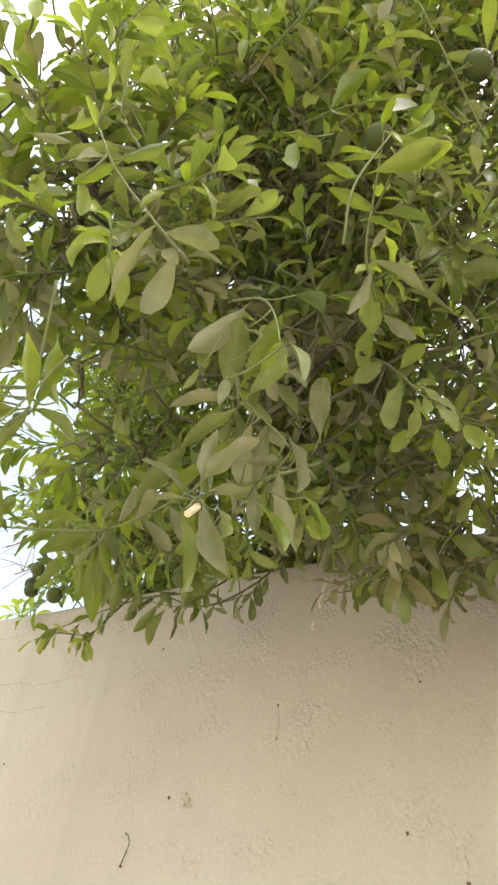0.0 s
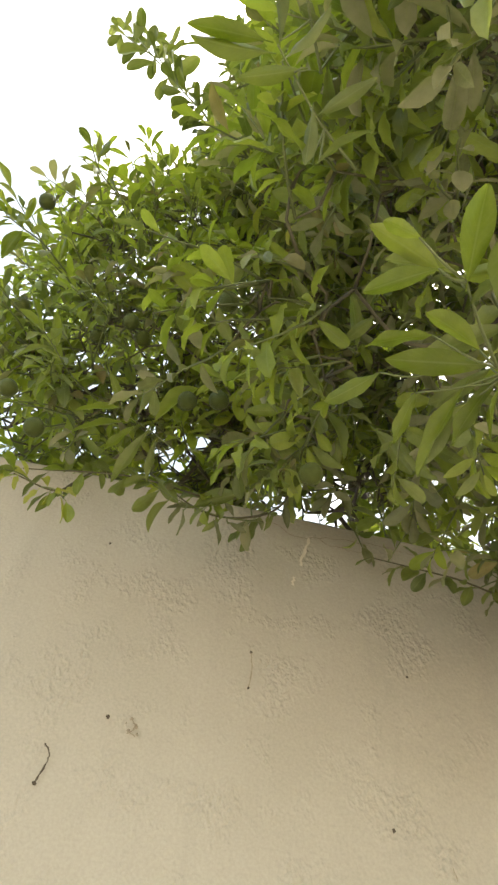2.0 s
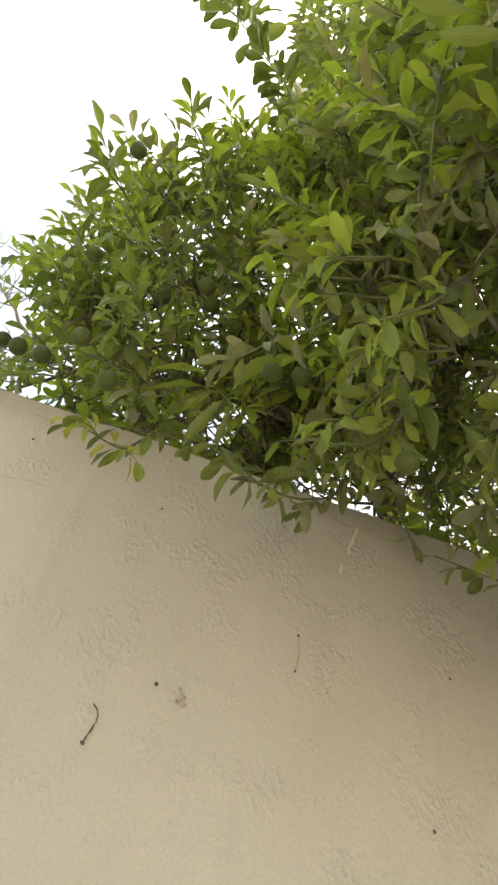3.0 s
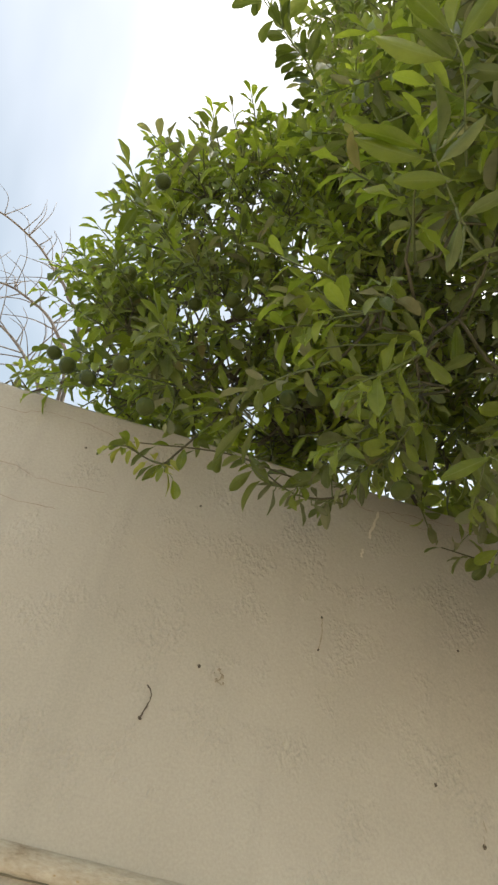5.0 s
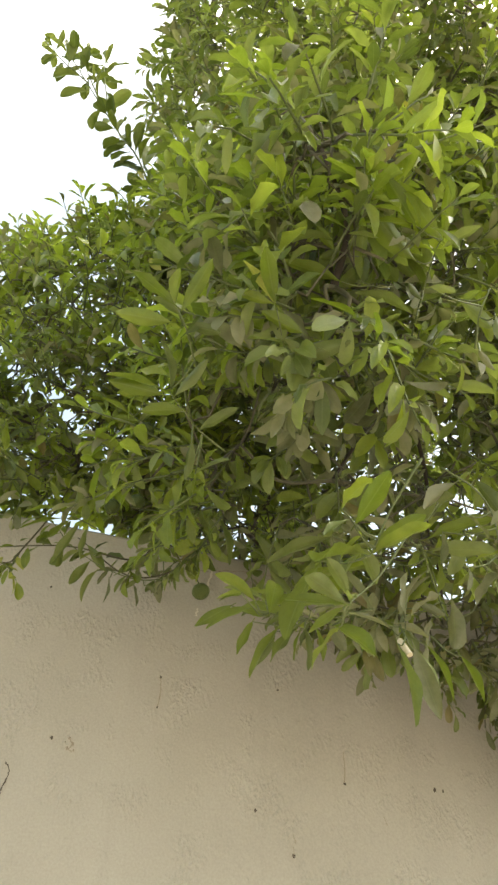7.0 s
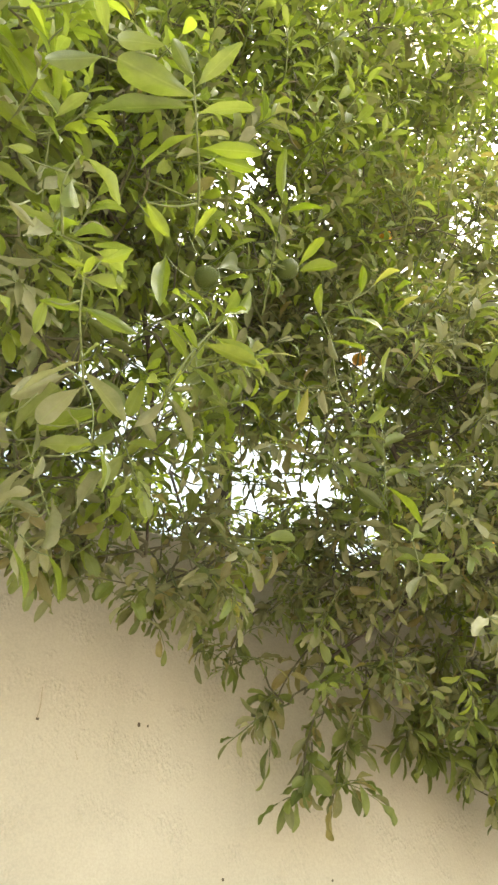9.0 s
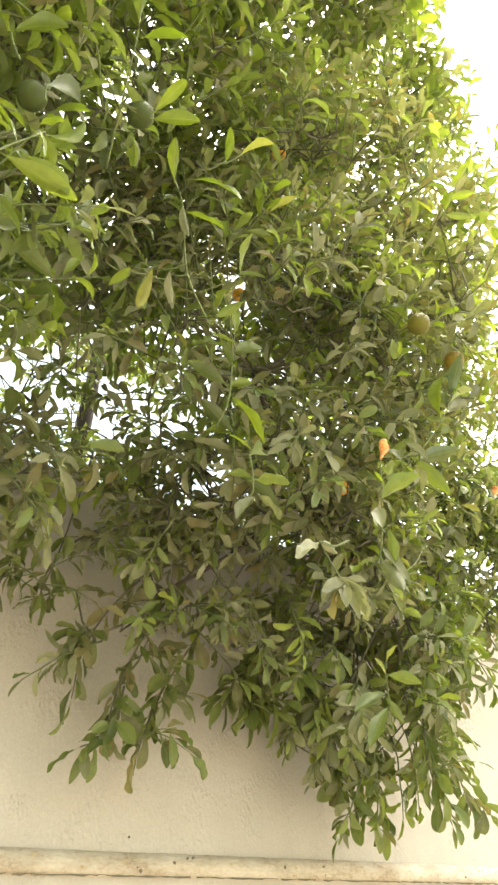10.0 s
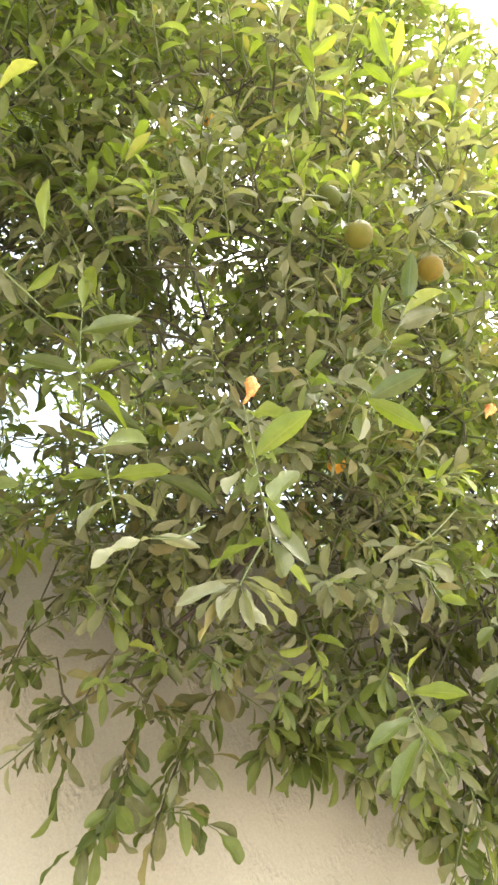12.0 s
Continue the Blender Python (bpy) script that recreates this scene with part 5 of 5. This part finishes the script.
# grey leaves among them
twig = stem([(0.162, -0.860, 1.991), (0.149, -0.900, 2.015), (0.157, -0.920, 2.045)], 0.0016)
blade(twig, (0.164, -0.916, 2.053), (0.213, -0.919, 2.000), "mature", True)
blade(twig, (0.100, -0.897, 1.947), (0.148, -0.893, 1.972), "mature", True)
blade(twig, (0.155, -0.917, 1.999), (0.159, -0.913, 1.942), "mature")
blade(twig, (0.091, -0.902, 2.040), (0.118, -0.915, 2.032), "mature", True)
blade(twig, (0.137, -0.891, 2.054), (0.159, -0.905, 1.991), "mature")
blade(twig, (0.128, -0.900, 1.914), (0.150, -0.881, 1.983), "dusty")
blade(twig, (0.108, -0.929, 1.911), (0.133, -0.913, 1.912), "dusty")
# forked young shoot
twig = stem([(0.315, -0.760, 1.917), (0.335, -0.790, 1.962), (0.378, -0.800, 2.037)], 0.0016)
blade(twig, (0.385, -0.786, 2.059), (0.427, -0.764, 2.123), "young")
blade(twig, (0.377, -0.796, 2.038), (0.403, -0.774, 2.036), "young")
blade(twig, (0.352, -0.788, 1.985), (0.424, -0.791, 1.979), "young")
blade(twig, (0.338, -0.797, 1.962), (0.318, -0.805, 1.989), "young", True)
blade(twig, (0.291, -0.807, 2.101), (0.281, -0.816, 2.002), "young")
blade(twig, (0.255, -0.782, 2.238), (0.308, -0.758, 2.207), "young")
blade(twig, (0.322, -0.804, 2.169), (0.361, -0.817, 2.244), "young")
blade(twig, (0.325, -0.771, 2.096), (0.369, -0.764, 2.100), "young")
blade(twig, (0.305, -0.794, 1.987), (0.329, -0.799, 1.971), "young")
blade(twig, (0.372, -0.786, 2.147), (0.429, -0.770, 2.228), "mature")
# grey oval leaves over the wall
twig = stem([(0.194, -0.720, 1.957), (0.228, -0.730, 1.924), (0.243, -0.730, 1.888), (0.248, -0.720, 1.845)], 0.0016)
blade(twig, (0.191, -0.700, 1.874), (0.201, -0.681, 1.843), "dusty")
blade(twig, (0.253, -0.701, 1.968), (0.291, -0.698, 1.930), "mature")
blade(twig, (0.210, -0.720, 1.938), (0.152, -0.706, 1.893), "dusty")
blade(twig, (0.257, -0.721, 1.844), (0.274, -0.724, 1.796), "mature")
blade(twig, (0.211, -0.724, 1.887), (0.237, -0.733, 1.861), "dusty")
blade(twig, (0.249, -0.725, 1.844), (0.222, -0.700, 1.849), "young")
blade(twig, (0.160, -0.702, 1.876), (0.144, -0.692, 1.862), "mature")
blade(twig, (0.201, -0.720, 1.817), (0.201, -0.721, 1.788), "dusty")
# grey-green leaves at the gap
twig = stem([(0.364, -0.620, 2.120), (0.367, -0.640, 2.048), (0.388, -0.640, 2.033)], 0.0016)
blade(twig, (0.354, -0.636, 2.038), (0.401, -0.641, 1.980), "dusty")
blade(twig, (0.406, -0.609, 2.095), (0.472, -0.589, 2.118), "mature")
blade(twig, (0.326, -0.626, 2.015), (0.356, -0.609, 1.969), "dusty")
blade(twig, (0.599, -0.609, 2.171), (0.600, -0.596, 2.102), "young")
blade(twig, (0.573, -0.613, 2.152), (0.553, -0.598, 2.120), "young")
blade(twig, (0.625, -0.625, 2.162), (0.642, -0.612, 2.126), "dusty")
blade(twig, (0.620, -0.629, 1.974), (0.641, -0.624, 1.966), "dusty")

# branches that hang down over the wall's face
def hanger(seed, ctrl, count, size, kind):
    """A branch that hangs over the wall, with leafy side twigs."""
    shoot(ctrl, count, size, kind, seed, 0.5, 0.0022, 0.15, 0.95, "hanging_branch", TWIG_BROWN, loose=1.1)
    r = random.Random(seed + 900)
    line = smooth_line(ctrl, 6)
    for k in range(max(2, count // 5)):
        p = line[int(len(line) * r.uniform(0.2, 0.95))]
        d = Vector((r.uniform(-1, 1), r.uniform(-0.9, 0.1), r.uniform(-0.9, 0.5))).normalized() * r.uniform(0.05, 0.10)
        shoot([p, p + d * 0.5 + Vector((0, 0, 0.008)), p + d], 7, size * 0.9, kind, seed * 10 + k, 0.3, 0.0013, 0.2, 0.9, "hanging_twig", TWIG, loose=0.7)


hanger(300, [(0.418, -0.050, 2.29), (0.387, -0.110, 2.067), (0.268, -0.130, 2.055), (0.144, -0.140, 2.051)], 22, 0.05, ("mature", "mature", "dusty"))
hanger(301, [(-0.04, -0.040, 2.28), (-0.086, -0.120, 2.126), (-0.220, -0.140, 2.113), (-0.366, -0.150, 2.072)], 18, 0.05, ("mature", "young"))
hanger(302, [(0.05, -0.040, 2.28), (-0.007, -0.110, 2.130), (-0.102, -0.130, 2.080), (-0.207, -0.140, 2.135)], 14, 0.052, ("mature", "dusty"))
hanger(303, [(-0.25, -0.040, 2.28), (-0.299, -0.110, 2.110), (-0.320, -0.130, 2.062), (-0.378, -0.140, 2.069)], 10, 0.045, ("young", "yellow", "mature"))
hanger(304, [(0.538, -0.180, 2.10), (0.350, -0.260, 1.985), (0.230, -0.280, 1.95)], 34, 0.052, ("mature", "dusty", "mature", "dusty", "worn"))
hanger(305, [(0.737, -0.200, 2.139), (0.529, -0.280, 1.959), (0.350, -0.310, 1.925)], 34, 0.052, ("mature", "dusty", "mature", "dusty", "worn"))
hanger(306, [(1.012, -0.220, 2.048), (0.938, -0.140, 1.951), (0.865, -0.110, 1.799), (0.838, -0.100, 1.700), (0.800, -0.100, 1.675)], 24, 0.066, ("mature", "mature", "mature", "mature", "dusty", "worn"))
shoot([(0.870, -0.105, 1.780), (0.856, -0.115, 1.735), (0.835, -0.120, 1.700)], 11, 0.062, ("mature", "mature", "worn"), 340, 0.5, 0.0018, 0.1, 1.0, "hanging_twig", TWIG_BROWN, loose=1.3)
hanger(307, [(1.180, -0.160, 1.998), (1.292, -0.110, 1.873), (1.323, -0.110, 1.758), (1.354, -0.110, 1.663), (1.435, -0.120, 1.589)], 43, 0.062, ("mature", "mature", "mature", "mature", "dusty", "worn"))
hanger(308, [(1.407, -0.160, 2.008), (1.429, -0.110, 1.813), (1.460, -0.110, 1.701), (1.461, -0.110, 1.599)], 24, 0.064, "mature")
hanger(309, [(1.483, -0.200, 2.085), (1.581, -0.130, 1.926), (1.595, -0.120, 1.770), (1.563, -0.120, 1.665)], 27, 0.06, ("mature", "mature", "mature", "mature", "dusty", "worn"))
hanger(310, [(0.836, -0.180, 2.072), (0.749, -0.130, 2.020), (0.705, -0.110, 1.950), (0.698, -0.110, 1.905)], 12, 0.055, ("mature", "dusty", "mature", "worn", "mature"))
hanger(311, [(1.360, -0.100, 1.678), (1.306, -0.100, 1.709), (1.255, -0.100, 1.727)], 6, 0.05, ("yellow", "young", "mature"))
hanger(312, [(0.969, -0.070, 2.151), (0.853, -0.090, 2.091), (0.777, -0.090, 2.026)], 3, 0.045, "dusty")
hanger(313, [(1.237, -0.200, 2.043), (1.181, -0.140, 1.931), (1.112, -0.120, 1.833), (1.065, -0.110, 1.779)], 32, 0.066, ("mature", "mature", "mature", "mature", "dusty", "worn"))
hanger(314, [(1.073, -0.200, 2.026), (1.010, -0.130, 1.895), (0.936, -0.110, 1.770), (0.901, -0.110, 1.683)], 29, 0.07, ("mature", "mature", "mature", "mature", "dusty", "worn"))
hanger(315, [(1.264, -0.200, 2.001), (1.229, -0.130, 1.910), (1.175, -0.120, 1.829), (1.114, -0.120, 1.770)], 20, 0.066, "mature")
hanger(316, [(0.917, -0.200, 2.020), (0.828, -0.130, 1.912), (0.786, -0.110, 1.826), (0.773, -0.110, 1.744)], 16, 0.066, ("mature", "dusty", "mature", "worn", "mature"))
hanger(317, [(0.561, -0.200, 2.069), (0.541, -0.140, 2.049), (0.516, -0.130, 2.012), (0.479, -0.130, 1.980)], 18, 0.055, ("mature", "mature", "mature", "mature", "dusty", "worn"))
hanger(320, [(0.437, -0.030, 2.30), (0.443, -0.080, 2.111), (0.423, -0.100, 2.040)], 16, 0.042, ("mature", "dusty", "worn"))
hanger(321, [(0.580, -0.030, 2.30), (0.554, -0.080, 2.076), (0.539, -0.100, 1.985)], 20, 0.044, ("mature", "dusty", "mature", "worn", "mature"))
hanger(322, [(0.705, -0.030, 2.30), (0.667, -0.080, 2.046), (0.628, -0.100, 1.908)], 15, 0.044, ("mature", "dusty", "mature", "worn", "mature"))
hanger(323, [(0.797, -0.050, 2.30), (0.726, -0.120, 2.025), (0.686, -0.140, 1.892)], 8, 0.048, ("mature", "dusty", "mature", "worn", "mature"))
hanger(330, [(1.47, -0.22, 2.02), (1.42, -0.29, 1.80), (1.37, -0.32, 1.66), (1.39, -0.33, 1.56)], 30, 0.058, ("mature", "mature", "mature", "mature", "dusty", "worn"))
hanger(331, [(1.60, -0.20, 2.02), (1.58, -0.24, 1.82), (1.53, -0.26, 1.68), (1.55, -0.26, 1.60)], 24, 0.058, ("mature", "mature", "mature", "mature", "dusty", "worn"))

# leafy shoots at the outer edge of the crown, round the outermost fruit
shoot([(-0.330, -0.120, 2.56), (-0.412, -0.219, 2.500), (-0.457, -0.293, 2.461), (-0.477, -0.337, 2.410), (-0.493, -0.369, 2.375)], 17, 0.068, ("young", "mature", "young"), 601, 0.0, 0.0022, 0.35, 0.85, loose=0.5)
shoot([(-0.457, -0.293, 2.461), (-0.490, -0.330, 2.470), (-0.512, -0.370, 2.460)], 8, 0.062, "mature", 602, 0.0, 0.0014, 0.2, 0.8, loose=0.5)
shoot([(-0.270, -0.280, 2.55), (-0.332, -0.361, 2.525), (-0.382, -0.416, 2.508), (-0.399, -0.456, 2.497)], 13, 0.056, ("mature", "mature", "young"), 603, 0.0, 0.0018, 0.3, 0.8, loose=0.5)
shoot([(-0.459, -0.184, 2.393), (-0.489, -0.242, 2.361), (-0.506, -0.267, 2.347)], 9, 0.050, ("young", "mature"), 604, 0.0, 0.0014, 0.3, 0.8, loose=0.5)
shoot([(-0.300, -0.180, 2.22), (-0.339, -0.230, 2.201), (-0.359, -0.287, 2.176), (-0.376, -0.318, 2.169)], 9, 0.060, ("young", "young", "mature"), 605, 0.0, 0.0014, 0.4, 0.75, loose=0.4)

# the lone twig that stands out against the sky
shoot([(-0.15, -0.24, 3.02), (-0.258, -0.37, 3.119), (-0.338, -0.41, 3.182), (-0.505, -0.46, 3.403)], 40, 0.082, "mature", 501, 0.0, 0.003, 0.15, 0.95, loose=1.3)
shoot([(-0.40, -0.43, 3.27), (-0.46, -0.45, 3.40), (-0.475, -0.45, 3.50)], 14, 0.07, "mature", 503, 0.0, 0.002, 0.2, 0.95, loose=1.3)
shoot([(-0.36, -0.42, 3.21), (-0.40, -0.45, 3.35), (-0.415, -0.45, 3.45)], 12, 0.07, "mature", 504, 0.0, 0.002, 0.3, 0.95, loose=1.3)
shoot([(-0.44, -0.44, 3.32), (-0.52, -0.46, 3.36), (-0.555, -0.46, 3.42)], 9, 0.065, "mature", 505, 0.0, 0.002, 0.3, 0.95, loose=1.3)
shoot([(0.10, -0.20, 3.30), (0.02, -0.28, 3.55), (-0.06, -0.30, 3.80)], 10, 0.06, "mature", 502, 0.0, loose=1.2)


def curled_leaf(at, tip, seed, parent):
    """Dried young leaf, rolled into a crumpled cone."""
    r = random.Random(seed)
    line = smooth_line([at, (Vector(at) + Vector(tip)) / 2 + Vector((0.004, 0, 0.003)), tip], 5)
    v, f = tube(line, [0.0012, 0.0016, 0.0022, 0.0030, 0.0038, 0.0045, 0.0051, 0.0054, 0.0050, 0.0042, 0.0026], 10, 0.55, r)
    return child("curled_leaf", mesh_of("curled_leaf", v, f, CURL), parent, label="orange dried curled leaf")


curled_leaf((0.855, -0.75, 1.863), (0.866, -0.752, 1.896), 1, tree)
curled_leaf((1.144, -0.72, 1.927), (1.158, -0.72, 1.948), 2, tree)


def fruit_mesh(seed, mat):
    rng_f = random.Random(seed)
    bm = bmesh.new()
    bmesh.ops.create_uvsphere(bm, u_segments=20, v_segments=14, radius=1.0)
    for v in bm.verts:
        z = v.co.z
        v.co *= 1 + 0.025 * noise.noise(v.co * 1.7 + Vector((seed, 0, 0)))
        v.co.z *= 0.94
        if z > 0.85:
            v.co.z -= 0.35 * (z - 0.85)
        if z < -0.93:
            v.co.z -= 0.4 * (-0.93 - z) - 0.02
    stalk_v, stalk_f = tube([(0, 0, 0.86), (0.03, 0.02, 1.05), (0.08, 0.03, 1.35)], [0.13, 0.06, 0.05], 6)
    base = [bm.verts.new(p) for p in stalk_v]
    for f in stalk_f:
        bm.faces.new([base[i] for i in f])
    for f in bm.faces:
        f.smooth = True
    me = bpy.data.meshes.new("fruit")
    bm.to_mesh(me)
    bm.free()
    me.materials.append(mat)
    return me


GREEN_M = [fruit_mesh(s, FRUIT_GREEN) for s in (1, 2, 3)]
TURN_M = [fruit_mesh(s, FRUIT_TURN) for s in (4, 5)]
ORANGE_M = [fruit_mesh(6, FRUIT_ORANGE)]
fruit_rng = random.Random(21)


def fruit(x, y, z, radius, meshes, label):
    turn = Euler((fruit_rng.uniform(-.4, .4), fruit_rng.uniform(-.4, .4), fruit_rng.uniform(0, 6.28)))
    return child("fruit", fruit_rng.choice(meshes), tree, Matrix.LocRotScale((x, y, z), turn, (radius,) * 3), label=label)


LIME = "round dark green unripe citrus fruit"
for x, y, z, r in WALL_LIMES + CROWN_LIMES:
    fruit(x, y, z, r * 0.82, GREEN_M, LIME)
for x, y, z, r in TURNING:
    fruit(x, y, z, r * 0.9, TURN_M, "green citrus fruit turning yellow-orange")
for x, y, z, r in ORANGES:
    fruit(x, y, z, r, ORANGE_M, "small ripe orange citrus fruit")


# ---- dry climber behind the wall ----
def build_dry_shrub():
    base = Vector((-0.55, 0.72, 0.0))
    thing = new("dry_shrub")
    thing.matrix_basis = Matrix.Translation(base)
    tagged(thing, "leafless dry shrub with arching brown stems behind the wall", "shrub", kind="thing")
    r = random.Random(8)
    lines = [
        [base, (-0.58, 0.66, 1.6), (-0.72, 0.58, 2.95), (-0.83, 0.55, 3.20), (-0.90, 0.56, 3.30), (-1.056, 0.60, 3.50), (-1.272, 0.60, 3.62), (-1.50, 0.6, 3.58)],
        [base, (-0.60, 0.64, 1.5), (-0.70, 0.57, 2.75), (-0.805, 0.55, 3.02), (-0.966, 0.60, 3.19), (-1.10, 0.60, 3.22), (-1.40, 0.6, 3.16)],
        [base, (-0.60, 0.62, 1.6), (-0.68, 0.42, 2.45), (-0.71, 0.42, 2.62), (-0.807, 0.50, 2.80), (-0.94, 0.55, 2.955), (-1.066, 0.60, 3.04), (-1.3, 0.6, 3.0)],
    ]
    for ctrl in lines:
        line = smooth_line(ctrl, 7)
        v, f = tube(line, np.linspace(0.008, 0.0026, len(line)), 6, 0.08, r)
        stem = child("stem", mesh_of("stem", v, f, DRY), thing)
        for k in range(24):
            i = r.randint(len(line) // 2, len(line) - 2)
            p = line[i]
            d = Vector((r.uniform(-.5, .2), r.uniform(-.3, .3), r.uniform(-.2, 1.0))).normalized()
            ln = r.uniform(0.12, 0.34)
            pts = [p, p + d * ln * 0.5 + Vector((0, 0, 0.01)), p + d * ln + Vector((-0.03, 0, -0.03))]
            tv, tf = tube(smooth_line(pts, 4), np.linspace(0.0022, 0.0008, 9), 4)
            child("side_twig", mesh_of("side_twig", tv, tf, DRY), stem)


build_dry_shrub()
